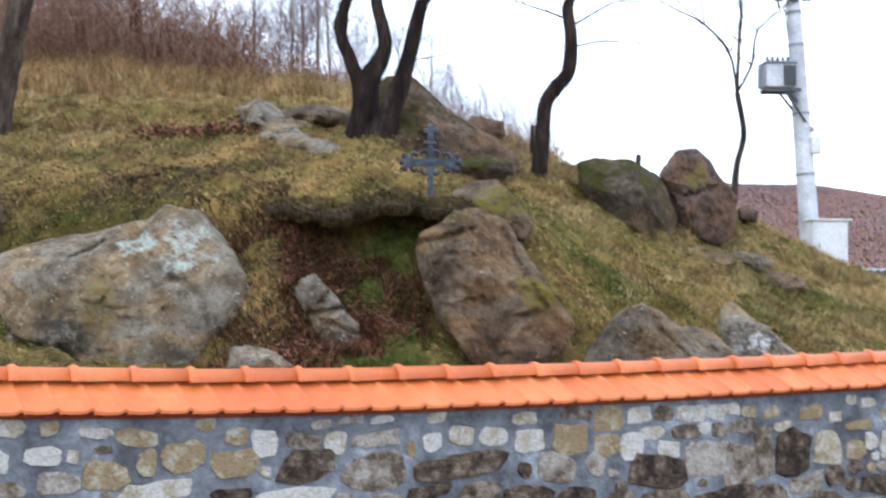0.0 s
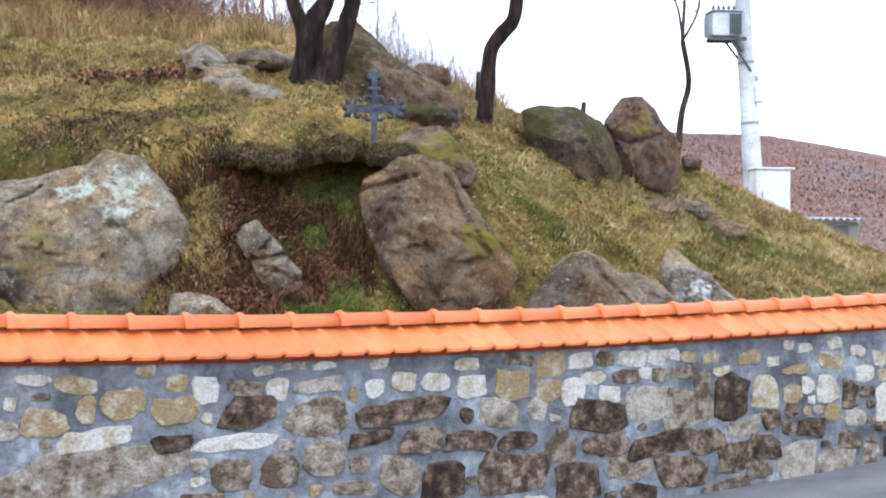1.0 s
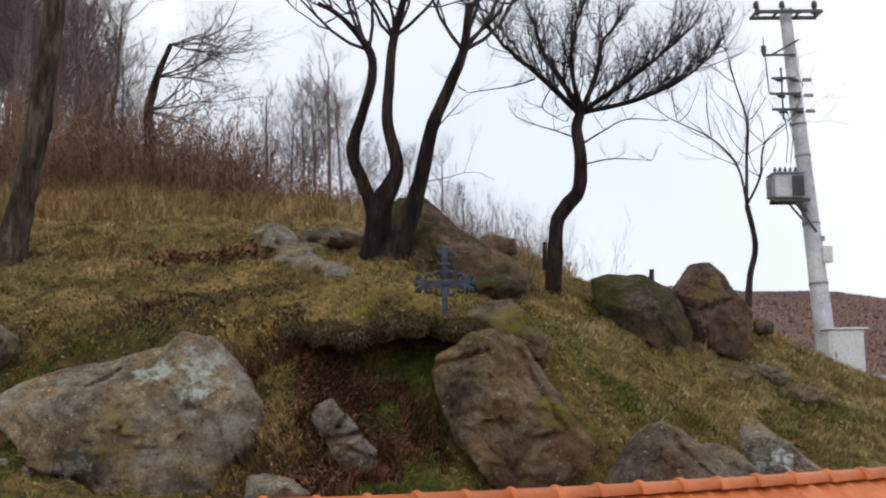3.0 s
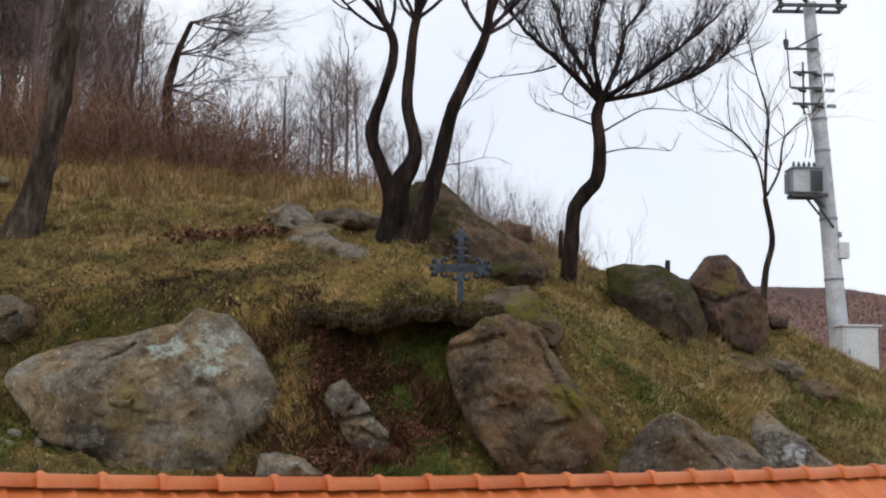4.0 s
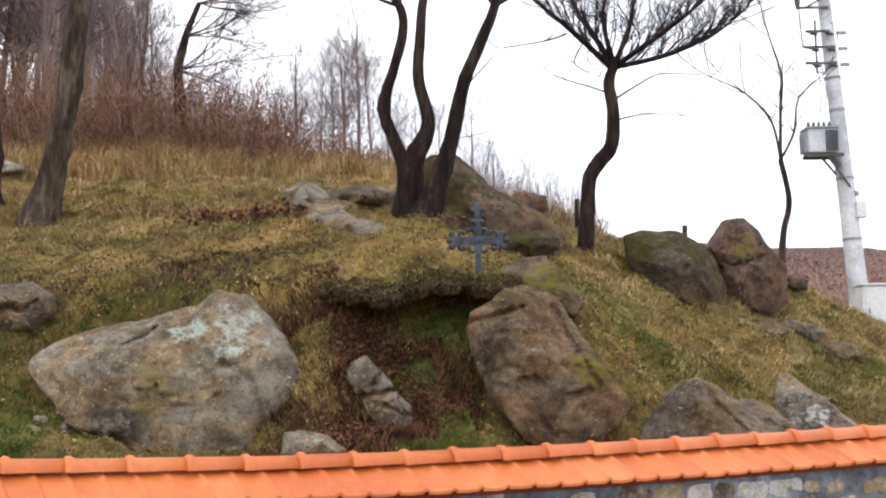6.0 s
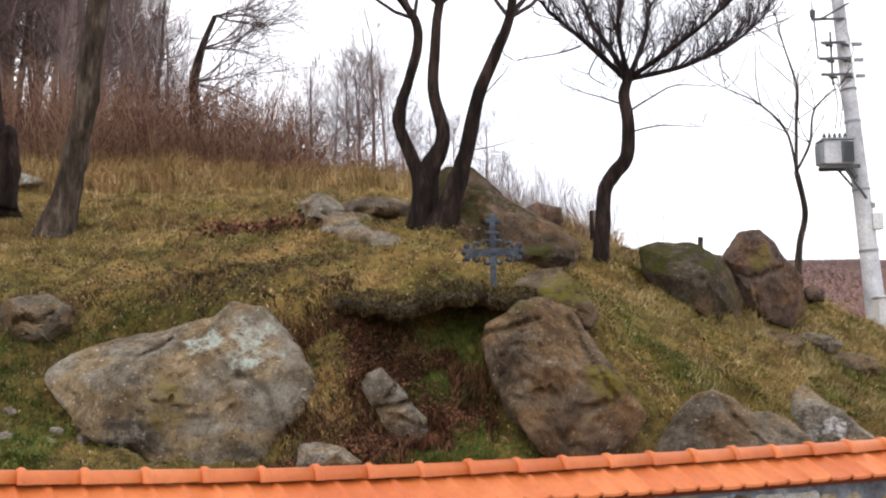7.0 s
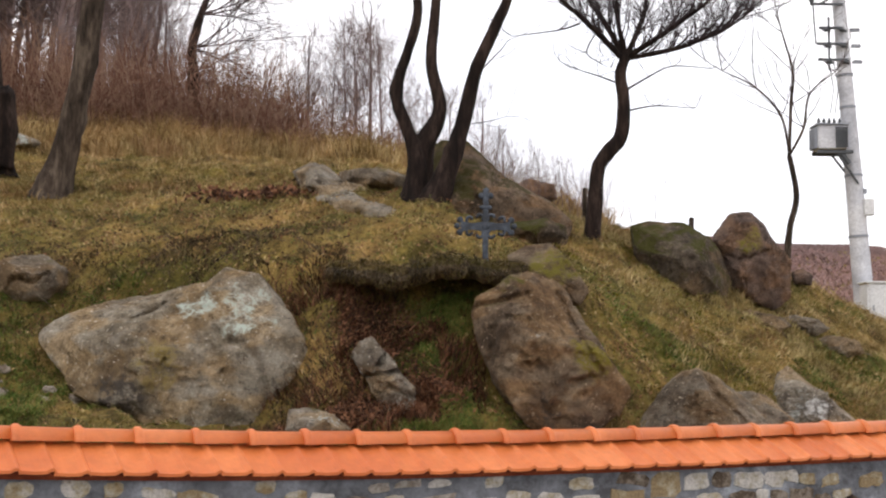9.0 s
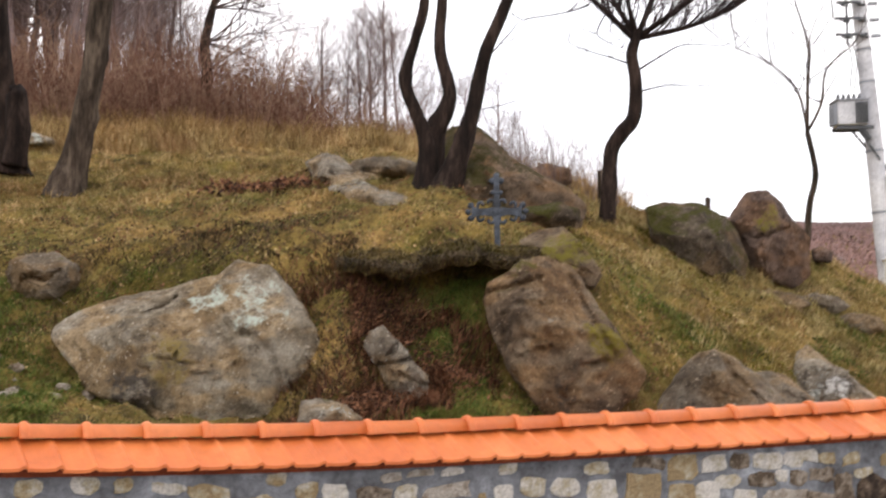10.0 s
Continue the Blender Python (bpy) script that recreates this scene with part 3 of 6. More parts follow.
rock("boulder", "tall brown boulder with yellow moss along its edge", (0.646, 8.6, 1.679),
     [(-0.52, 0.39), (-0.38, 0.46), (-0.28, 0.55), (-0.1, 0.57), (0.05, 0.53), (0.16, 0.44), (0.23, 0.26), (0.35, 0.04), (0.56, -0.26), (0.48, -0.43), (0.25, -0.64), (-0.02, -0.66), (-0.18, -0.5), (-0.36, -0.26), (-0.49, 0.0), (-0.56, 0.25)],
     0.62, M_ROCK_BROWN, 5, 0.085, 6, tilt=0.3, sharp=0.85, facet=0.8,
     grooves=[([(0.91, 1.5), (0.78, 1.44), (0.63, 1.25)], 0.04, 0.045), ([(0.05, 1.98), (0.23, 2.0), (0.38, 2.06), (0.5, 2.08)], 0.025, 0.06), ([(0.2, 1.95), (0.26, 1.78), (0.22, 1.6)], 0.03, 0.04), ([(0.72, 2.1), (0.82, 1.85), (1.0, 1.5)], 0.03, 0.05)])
rock("rock", "narrow split slab of grey rock standing in dead leaves", (-0.508, 8.3, 1.446), [(-0.23, 0.17), (-0.18, 0.28), (-0.09, 0.32), (0.08, 0.13), (0.12, 0.05), (0.21, -0.03), (0.23, -0.12), (0.16, -0.32), (0.01, -0.2), (-0.1, -0.03)], 0.28, M_ROCK_PALE, 7, 0.1, 6, strata=0.03, sharp=0.85,
     grooves=[([(-0.72, 1.48), (-0.53, 1.5), (-0.36, 1.53)], 0.02, 0.05), ([(-0.5, 1.64), (-0.56, 1.56)], 0.02, 0.06), ([(-0.46, 1.42), (-0.3, 1.36)], 0.02, 0.05)])
rock("rock", "low pale rock lying behind the wall", (-0.893, 7.75, 1.169), [(-0.21, -0.03), (-0.19, 0.1), (-0.07, 0.12), (0.09, 0.07), (0.21, -0.02), (0.03, -0.12), (-0.15, -0.12)], 0.3, M_ROCK_PALE, 8, 0.1, 5)
rock("rock", "pointed grey rock beside the wall", (1.782, 9, 1.256), [(-0.51, -0.17), (-0.27, 0.12), (-0.09, 0.29), (0.02, 0.31), (0.16, 0.25), (0.33, 0.12), (0.51, -0.11), (0.34, -0.31), (-0.31, -0.31)], 0.5, M_ROCK_GREY, 21, 0.06, 6, sharp=1.0, tilt=0.5,
     grooves=[([(1.82, 1.55), (1.9, 1.35), (2.1, 1.15)], 0.04, 0.05)])
rock("rock", "low grey rock in the turf", (2.34, 9.4, 1.192), [(-0.23, 0.19), (-0.04, 0.2), (0.11, 0.14), (0.23, -0.01), (0.16, -0.2), (-0.12, -0.19), (-0.22, -0.02)], 0.4, M_ROCK_GREY, 23, 0.1, 5, tilt=0.5)
rock("rock", "rock with a white lichened crest", (2.917, 10, 1.278), [(-0.33, 0.06), (-0.22, 0.27), (-0.12, 0.32), (-0.05, 0.26), (0.1, 0.1), (0.36, -0.15), (0.29, -0.33), (-0.23, -0.32), (-0.36, -0.12)], 0.45, M_ROCK_PALE, 29, 0.1, 6, tilt=0.7, sharp=1.0)
rock("boulder", "rounded boulder covered in dark green moss", (2.189, 11.7, 2.603), [(-0.49, 0.35), (-0.31, 0.41), (-0.01, 0.38), (0.28, 0.24), (0.4, 0.07), (0.49, -0.19), (0.41, -0.41), (0.04, -0.38), (-0.3, -0.2), (-0.47, 0.05)], 0.75, M_ROCK_MOSS, 31, 0.05, 6, tilt=0.35, sharp=0.9)
rock("boulder", "rounded reddish boulder with a yellow mossy crown", (2.975, 12.2, 2.641), [(-0.34, 0.32), (-0.23, 0.48), (-0.04, 0.5), (0.12, 0.38), (0.27, 0.16), (0.4, -0.01), (0.39, -0.36), (0.2, -0.5), (-0.04, -0.42), (-0.22, -0.32), (-0.27, -0.01), (-0.4, 0.19)], 0.6, M_ROCK_RED, 37, 0.06, 6, sharp=0.85, facet=0.9,
     grooves=[([(2.55, 2.84), (2.66, 2.7), (2.78, 2.63), (2.9, 2.65), (3.1, 2.74)], 0.025, 0.035), ([(2.8, 2.6), (2.82, 2.3)], 0.025, 0.025)])
rock("rock", "small dark rock on the crest of the slope", (3.76, 13.2, 2.553), [(-0.11, 0.06), (-0.01, 0.1), (0.11, 0.03), (0.08, -0.09), (-0.08, -0.08)], 0.2, M_ROCK_RED, 41, 0.08, 4)
rock("rock", "flat rock in the turf under the boulder", (2.928, 11.7, 2.104), [(-0.27, 0.1), (-0.1, 0.12), (0.14, 0.03), (0.27, -0.06), (0.1, -0.12), (-0.16, -0.03)], 0.4, M_ROCK_GREY, 43, 0.09, 5, tilt=0.5, sink=0.08)
rock("rock", "flat rock half sunk in the turf", (3.42, 12, 2.064), [(-0.24, 0.07), (-0.08, 0.11), (0.11, 0.07), (0.24, -0.03), (0.07, -0.11), (-0.17, -0.05)], 0.35, M_ROCK_GREY, 44, 0.09, 5, tilt=0.5, sink=0.08)
rock("rock", "pale slab of rock showing through the turf", (3.735, 11.9, 1.853), [(-0.22, 0.07), (-0.05, 0.11), (0.16, 0.06), (0.22, -0.06), (0.04, -0.11), (-0.17, -0.05)], 0.35, M_ROCK_GREY, 45, 0.09, 5, tilt=0.7, sink=0.07)
rock("outcrop", "flat grey outcrop with lichen in the turf", (-1.5, 12.55, 3.465), [(-0.31, 0.14), (-0.12, 0.22), (0.1, 0.18), (0.29, -0.0), (0.26, -0.18), (0.08, -0.21), (-0.18, -0.09)], 0.7, M_ROCK_PALE, 47, 0.08, 5, tilt=1.2)
rock("outcrop", "long flat grey outcrop with pale lichen", (-0.886, 11.45, 3.01), [(-0.52, 0.16), (-0.17, 0.2), (0.12, 0.12), (0.38, -0.0), (0.5, -0.14), (0.26, -0.2), (-0.12, -0.12), (-0.42, 0.0)], 0.7, M_ROCK_PALE, 53, 0.08, 5, tilt=1.2)
rock("outcrop", "weathered grey slab in the turf between outcrops", (-1.152, 11.95, 3.225), [(-0.48, 0.15), (-0.23, 0.21), (0.17, 0.13), (0.48, -0.1), (0.23, -0.17), (-0.28, -0.07)], 0.7, M_ROCK_PALE, 49, 0.09, 5, tilt=1.2)
rock("outcrop", "grey ledge of rock at the foot of the trees", (-0.9, 12.3, 3.46), [(-0.36, 0.07), (-0.14, 0.11), (0.15, 0.09), (0.4, -0.0), (0.3, -0.13), (-0.08, -0.12), (-0.31, -0.05)], 0.5, M_ROCK_GREY, 51, 0.09, 5, tilt=0.8)
rock("outcrop", "big bare outcrop of brown rock behind the trees", (0.298, 11.75, 3.235), [(-0.82, 0.05), (-0.65, 0.46), (-0.49, 0.58), (-0.24, 0.57), (-0.05, 0.38), (0.28, 0.08), (0.62, -0.1), (0.82, -0.29), (0.71, -0.55), (0.21, -0.64), (-0.39, -0.45), (-0.77, -0.2)], 0.75, M_ROCK_TAN, 59, 0.06, 6, tilt=0.35, sharp=0.9)
rock("rock", "dark rock on the skyline behind the outcrop", (0.946, 15, 3.703), [(-0.29, 0.09), (-0.07, 0.16), (0.25, 0.11), (0.28, -0.08), (-0.07, -0.18), (-0.3, -0.07)], 0.4, M_ROCK_RED, 61, 0.05, 4)
rock("rock", "weathered grey rock in the grass", (-3.41, 9.45, 2.171), [(-0.3, 0.04), (-0.24, 0.13), (-0.06, 0.19), (0.12, 0.19), (0.27, 0.1), (0.3, -0.05), (0.19, -0.18), (-0.07, -0.19), (-0.25, -0.13)], 0.4, M_ROCK_GREY, 67, 0.12, 6, sink=-0.03,
     grooves=[([(-3.5, 2.12), (-3.4, 2.16), (-3.3, 2.12), (-3.2, 2.2)], 0.03, 0.06)])
rock("rock", "pale rock in the grass between the trees", (-5.741, 15.5, 4.394), [(-0.18, 0.02), (0.03, 0.08), (0.29, -0.02), (0.26, -0.11), (-0.14, -0.11)], 0.3, M_ROCK_PALE, 71, 0.05, 4)
rock("rock", "flat rock with a cushion of yellow moss", (0.685, 9.4, 2.302), [(-0.32, 0.13), (-0.13, 0.23), (0.04, 0.24), (0.16, 0.09), (0.32, -0.16), (0.24, -0.28), (0.02, -0.2), (-0.19, -0.06)], 0.5, M_ROCK_BROWN, 73, 0.05, 5, tilt=0.5)
# dark body that stands in for the shadow below the outcrop's lower edge
rock("rock", "dark overhanging rock beside the iron cross", (0.673, 11, 2.80), [(-0.32, 0.01), (-0.14, 0.09), (0.09, 0.11), (0.3, 0.04), (0.32, -0.07), (0.11, -0.14), (-0.24, -0.12)], 0.4, M_ROCK_MOSS, 83, 0.07, 5)
rng = random.Random(4)
for k in range(26):
    x, y = rng.uniform(-3.5, -2.65), rng.uniform(7.9, 8.7)
    s = rng.uniform(0.02, 0.06)
    o = [(s * rng.uniform(0.8, 1.5) * math.cos(j * 1.05), s * rng.uniform(0.5, 0.9) * math.sin(j * 1.05)) for j in range(6)]
    rock("stone", "small loose pale stone in the grass", (x, y, float(hill(x, y)) + s * 0.3), o, s, M_STONE_BUFF, 100 + k, 0.08, 3, category="stone")
    bpy.context.scene.objects[-1]["group"] = "loose stones"


# ---------------------------------------------------------------- trees
def tree(name, label, stems, mat, crowns, seed, twig_mat):
    """stems: lists of (point, radius). crowns: (start, way, length, radius, depth, spread, droop, kids)."""
    rng = np.random.default_rng(seed)
    root = new(name)
    root.location = stems[0][0][0]
    off = Vector(stems[0][0][0])
    tagged(root, label, "tree")
    for k, stem in enumerate(stems):
        bm = bmesh.new()
        pts, rad = [], []
        for i in range(len(stem) - 1):
            p0, p1 = Vector(stem[max(i - 1, 0)][0]), Vector(stem[i][0])
            p2, p3 = Vector(stem[i + 1][0]), Vector(stem[min(i + 2, len(stem) - 1)][0])
            for j in range(6):
                u = j / 6
                p = 0.5 * ((2 * p1) + (p2 - p0) * u + (2 * p0 - 5 * p1 + 4 * p2 - p3) * u * u + (3 * p1 - p0 - 3 * p2 + p3) * u ** 3)
                pts.append(p - off)
                rad.append(stem[i][1] * (1 - u) + stem[i + 1][1] * u)
        pts.append(Vector(stem[-1][0]) - off)
        rad.append(stem[-1][1])
        sides = 18 if rad[0] > 0.05 else 8
        add_tube(bm, pts, rad, sides)
        # furrowed bark, knots, and root toes that spread at the foot of the first stem
        bm.verts.ensure_lookup_table()
        for i, v in enumerate(bm.verts):
            c, r = pts[i // sides], rad[i // sides]
            out = v.co - c
            turn = 2 * math.pi * (i % sides) / sides
            n = noise.fractal(Vector((v.co.x * 9, v.co.y * 9, v.co.z * 2.5 + seed)), 1.0, 2.0, 4)
            knot = max(0.0, noise.noise(Vector((v.co.x * 5, v.co.y * 5, v.co.z * 5 + seed * 3))) - 0.3)
            low = max(0.0, 1 - i // sides / 7) if rad[0] > 0.12 else 0.0
            v.co = c + out * (1 + 0.13 * n + 0.6 * knot + 0.38 * low * low * max(0.0, math.cos(4 * turn + seed) + 0.25))
        part("trunk" if k == 0 else "limb", bm, mat, root, smooth=True)
    lb = Limbs()
    for start, way, length, radius, depth, spread, droop, kids in crowns:
        lb.grow(np.array(start) - np.array(off), np.array(way, float) / np.linalg.norm(way), length, radius, depth, rng, spread, droop, kids, sides=5)
    if lb.v:
        ob = new("crown", lb.mesh("crown", twig_mat))
        ob.parent = root
        tagged(ob, "bare dark twigs")
    return root


def fan(start, base, spread_deg, n, length, radius, depth, spread, droop, kids, rng):
    out = []
    for k in range(n):
        a = math.radians(base + spread_deg * ((k + 0.5) / n - 0.5) + rng.uniform(-8, 8))
        yy = rng.uniform(-0.5, 0.5)
        out.append((start, (math.sin(a), yy, math.cos(a)), length * rng.uniform(0.75, 1.15), radius, depth, spread, droop, kids))
    return out


r1 = random.Random(2)
A1 = [((-0.419, 11.3, 3.051), 0.126), ((-0.399, 11.3, 3.451), 0.101), ((-0.485, 11.3, 3.746), 0.063), ((-0.614, 11.3, 4.122), 0.057), ((-0.509, 11.3, 4.528), 0.050), ((-0.424, 11.3, 4.855), 0.046), ((-0.457, 11.3, 5.117), 0.042), ((-0.699, 11.3, 5.429), 0.025), ((-0.942, 11.3, 5.594), 0.017)]
A2 = [((-0.357, 11.35, 3.057), 0.126), ((-0.348, 11.35, 3.594), 0.101), ((-0.199, 11.35, 3.971), 0.067), ((-0.285, 11.35, 4.433), 0.057), ((-0.259, 11.35, 4.869), 0.050), ((-0.217, 11.35, 5.254), 0.042), ((-0.083, 11.35, 5.751), 0.029)]
A3 = [((-0.279, 11.2, 2.985), 0.143), ((-0.133, 11.2, 3.329), 0.105), ((0.014, 11.2, 3.78), 0.076), ((0.13, 11.2, 4.288), 0.063), ((0.316, 11.2, 4.746), 0.055), ((0.45, 11.2, 5.07), 0.046), ((0.505, 11.2, 5.533), 0.034)]
crownsA = (fan(A1[6][0], -25, 110, 5, 0.9, 0.02, 3, 0.5, 0, 4, r1) + fan(A2[5][0], 5, 120, 6, 0.9, 0.02, 3, 0.5, 0, 4, r1)
           + fan(A3[5][0], 25, 120, 6, 1.0, 0.022, 3, 0.5, 0, 4, r1)
           + [(A3[3][0], (0.9, 0.2, 0.3), 0.5, 0.008, 2, 0.5, 0.1, 3), (A3[2][0], (0.9, 0.1, 0.2), 0.45, 0.006, 2, 0.5, 0.1, 3)])
tree("tree", "bare dark-barked tree with three crooked stems", [A2, A1, A3], M_BARK, crownsA, 3, M_TWIG)

r2 = random.Random(6)
B = [((1.314, 11.9, 2.765), 0.085), ((1.345, 11.9, 3.156), 0.075), ((1.377, 11.9, 3.522), 0.072), ((1.479, 11.9, 3.685), 0.075), ((1.603, 11.9, 3.86), 0.07), ((1.629, 11.9, 4.172), 0.06), ((1.598, 11.9, 4.457), 0.058), ((1.64, 11.9, 4.64), 0.05), ((1.65, 11.9, 4.72), 0.03)]
# its main limbs, seen from the road: (x, z) along each, then the radius at its foot
LIMBS_B = [([(1.63, 4.62), (1.36, 4.86), (1.12, 5.05), (0.85, 5.26), (0.67, 5.46)], 0.034), ([(1.63, 4.66), (1.44, 5.05), (1.3, 5.32), (1.23, 5.66)], 0.034),
           ([(1.65, 4.68), (1.55, 5.09), (1.59, 5.45), (1.68, 5.73)], 0.026), ([(1.67, 4.68), (1.85, 5.11), (1.94, 5.47), (2.15, 5.73)], 0.03),
           ([(1.68, 4.66), (2.04, 4.88), (2.36, 5.1), (2.72, 5.39)], 0.032), ([(1.68, 4.64), (2.15, 4.75), (2.47, 4.88), (2.78, 5.05), (3.05, 5.3)], 0.028)]
TWIGS_B = [([(1.19, 4.99), (0.96, 4.92), (0.51, 4.86)], 0.011), ([(1.6, 4.38), (1.38, 4.44), (1.18, 4.51), (0.99, 4.61)], 0.010), ([(1.63, 4.3), (1.88, 4.45), (2.11, 4.55), (2.5, 4.53)], 0.011),
           ([(1.63, 4.09), (1.95, 4.16), (2.33, 4.13)], 0.009), ([(1.35, 4.89), (1.26, 4.7), (1.38, 4.58), (1.49, 4.54)], 0.008)]
crownsB, stemsB = [], []
for k, (line, rad) in enumerate(LIMBS_B):
    side = (-0.25, 0.2, -0.1, 0.28, -0.22, 0.12)[k]
    pts = [(x, 11.9 + side * j / (len(line) - 1) * 1.6, z) for j, (x, z) in enumerate(line)]
    stemsB.append([(p, rad * (1 - 0.75 * j / (len(pts) - 1))) for j, p in enumerate(pts)])
    for j in range(1, len(pts)):
        a, b = Vector(pts[j - 1]), Vector(pts[j])
        way = (b - a).normalized()
        for _ in range(11 if k < 4 else 16):
            q = a.lerp(b, r2.uniform(0.15, 1))
            d = way + Vector((r2.uniform(-0.75, 0.75), r2.uniform(-0.9, 0.9), r2.uniform(-0.1, 0.7)))
            crownsB.append((tuple(q), tuple(d), r2.uniform(0.2, 0.4), 0.008, 3, 0.6, 0.03, 3))
for line, rad in TWIGS_B:
    pts = [(x, 11.9 + r2.uniform(-0.05, 0.05), z) for x, z in line]
    stemsB.append([(p, rad * (1 - 0.7 * j / (len(pts) - 1))) for j, p in enumerate(pts)])
    for p in pts[1:]:
        for _ in range(2):
            crownsB.append((p, (r2.uniform(-0.8, 0.8), r2.uniform(-0.5, 0.5), r2.uniform(-0.1, 0.8)), r2.uniform(0.12, 0.25), 0.004, 2, 0.5, 0.02, 3))
tree("tree", "bare dark tree with an elbowed trunk and flat crown", [B] + stemsB, M_BARK, crownsB, 5, M_TWIG)

C = [((4.212, 15.5, 2.9), 0.046), ((4.25, 15.5, 3.336), 0.042), ((4.34, 15.5, 3.774), 0.038), ((4.256, 15.5, 4.287), 0.036)]
r3 = random.Random(8)
C2 = [(C[3][0], 0.017), ((4.158, 15.5, 4.804), 0.017), ((3.836, 15.5, 5.174), 0.012), ((3.401, 15.5, 5.396), 0.006)]
C3 = [(C[3][0], 0.026), ((4.285, 15.5, 4.952), 0.021), ((4.316, 15.5, 5.397), 0.017), ((4.181, 15.5, 5.919), 0.011), ((4.08, 15.5, 6.368), 0.005)]
C4 = [(C[3][0], 0.017), ((4.447, 15.5, 4.656), 0.017), ((4.53, 15.5, 5.1), 0.012), ((4.866, 15.5, 5.397), 0.006)]
crownsC = []
for stem in (C2, C3, C4):
    for q, _ in stem[1:]:
        for k in range(3):
            crownsC.append((q, (r3.uniform(-0.9, 0.9), r3.uniform(-0.6, 0.6), r3.uniform(0.3, 0.9)), r3.uniform(0.35, 0.8), 0.007, 2, 0.4, 0.02, 3))
tree("tree", "slender young bare tree with a thin open crown", [C, C2, C3, C4], M_BARK_GREY, crownsC, 7, M_TWIG_EDGE)

Dt = [((-4.46, 13, 3.10), 0.32), ((-4.429, 13, 3.373), 0.22), ((-4.352, 13, 3.667), 0.16), ((-4.259, 13, 4.098), 0.128), ((-4.147, 13, 4.717), 0.125), ((-4.076, 13, 5.342), 0.125), ((-4.016, 13, 5.908), 0.12), ((-3.967, 13, 6.732), 0.105)]
tree("tree", "stout straight tree with grey-brown bark and flared roots", [Dt], M_BARK_GREY, fan(Dt[-1][0], 0, 120, 5, 1.6, 0.05, 3, 0.5, 0, 3, r3), 9, M_TWIG)
Et = [((-5.324, 13.6, 3.634), 0.24), ((-5.308, 13.6, 3.955), 0.19), ((-5.377, 13.6, 4.536), 0.13), ((-5.437, 13.6, 5.252), 0.11), ((-5.487, 13.6, 6.237), 0.10)]
Es = [((-5.225, 13.5, 3.714), 0.14), ((-5.173, 13.5, 4.097), 0.13), ((-5.185, 13.5, 4.515), 0.12), ((-5.2, 13.5, 4.56), 0.10)]
tree("tree", "dark tree with a sawn-off stub of a second stem", [Et, Es], M_BARK, [], 10, M_TWIG)


# bare wood on the skyline
def wood_mesh(seed, height, dense):
    rng = np.random.default_rng(seed)
    trunk = Limbs()
    lean = rng.normal(0, 0.05, 2)
    pts = [np.array((lean[0] * h * height + rng.normal(0, 0.04), lean[1] * h * height + rng.normal(0, 0.04), h * height)) for h in np.linspace(-0.03, 1, 8)]
    trunk.tube(pts, height * 0.014, height * 0.004, 6)
    crown = Limbs()
    for k in range(dense):
        h = rng.uniform(0.22, 0.98)
        i = min(int(h * 7), 6)
        a = rng.uniform(0, 2 * np.pi)
        crown.grow(pts[i] + (pts[i + 1] - pts[i]) * (h * 7 - i), (math.cos(a), math.sin(a), rng.uniform(0.3, 1.2)), height * rng.uniform(0.13, 0.27) * (1.25 - h * 0.6), height * 0.0032, 3, rng, 0.5, 0, 4)
    return trunk, crown


kinds = []
for s, (h, dn) in enumerate(((7.5, 20), (6.5, 24), (8.5, 18), (5.5, 22), (7.0, 26))):
    tr, cr = wood_mesh(s + 20, h, dn)
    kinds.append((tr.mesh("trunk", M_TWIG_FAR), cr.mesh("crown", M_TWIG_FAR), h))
models = []
for tm, cm, h in kinds:
    root = new("tree")
    root.location = (-30, 34, float(hill(-30, 34)))
    tagged(root, "leafless woodland tree with grey-purple twigs on the skyline", "tree", "trees of the bare wood")
    for nm, me in (("trunk", tm), ("crown", cm)):
        ob = new(nm, me)
        ob.parent = root
    models.append(root)
rng = random.Random(12)
for x, y, k, tall in [(-2.45, 19.6, 3, 1.75), (-2.2, 20.2, 1, 1.5), (-1.95, 20.6, 4, 1.9), (-1.7, 19.5, 3, 1.75), (-1.5, 20.5, 0, 2.5), (-1.25, 20.0, 4, 1.9), (-0.95, 20.4, 1, 1.7),
                      (-0.6, 20.5, 3, 1.5), (-0.15, 20.2, 4, 1.35), (0.35, 20.6, 1, 1.5), (0.75, 20.0, 3, 1.15), (-2.75, 20.4, 4, 1.1), (-1.8, 21.2, 1, 2.0)]:
    m = copy_thing(models[k], pose(x, y, float(hill(x, y)) - 0.1, 0, 0, rng.uniform(0, 360)))
    m.scale = (tall * 1.25 / kinds[k][2],) * 3
for k in range(76):
    x, y = rng.uniform(-16, -4.4), rng.uniform(21.5, 34)
    edge = -x / y - 0.225                       # the wood ends along a line up the slope
    if edge < 0:
        continue
    m = copy_thing(models[k % 5], pose(x, y, float(hill(x, y)) - 0.1, rng.uniform(-5, 5), rng.uniform(-5, 5), rng.uniform(0, 360)))
    m.scale = (rng.uniform(0.7, 1.15) * min(1.0, 0.4 + edge * 4),) * 3
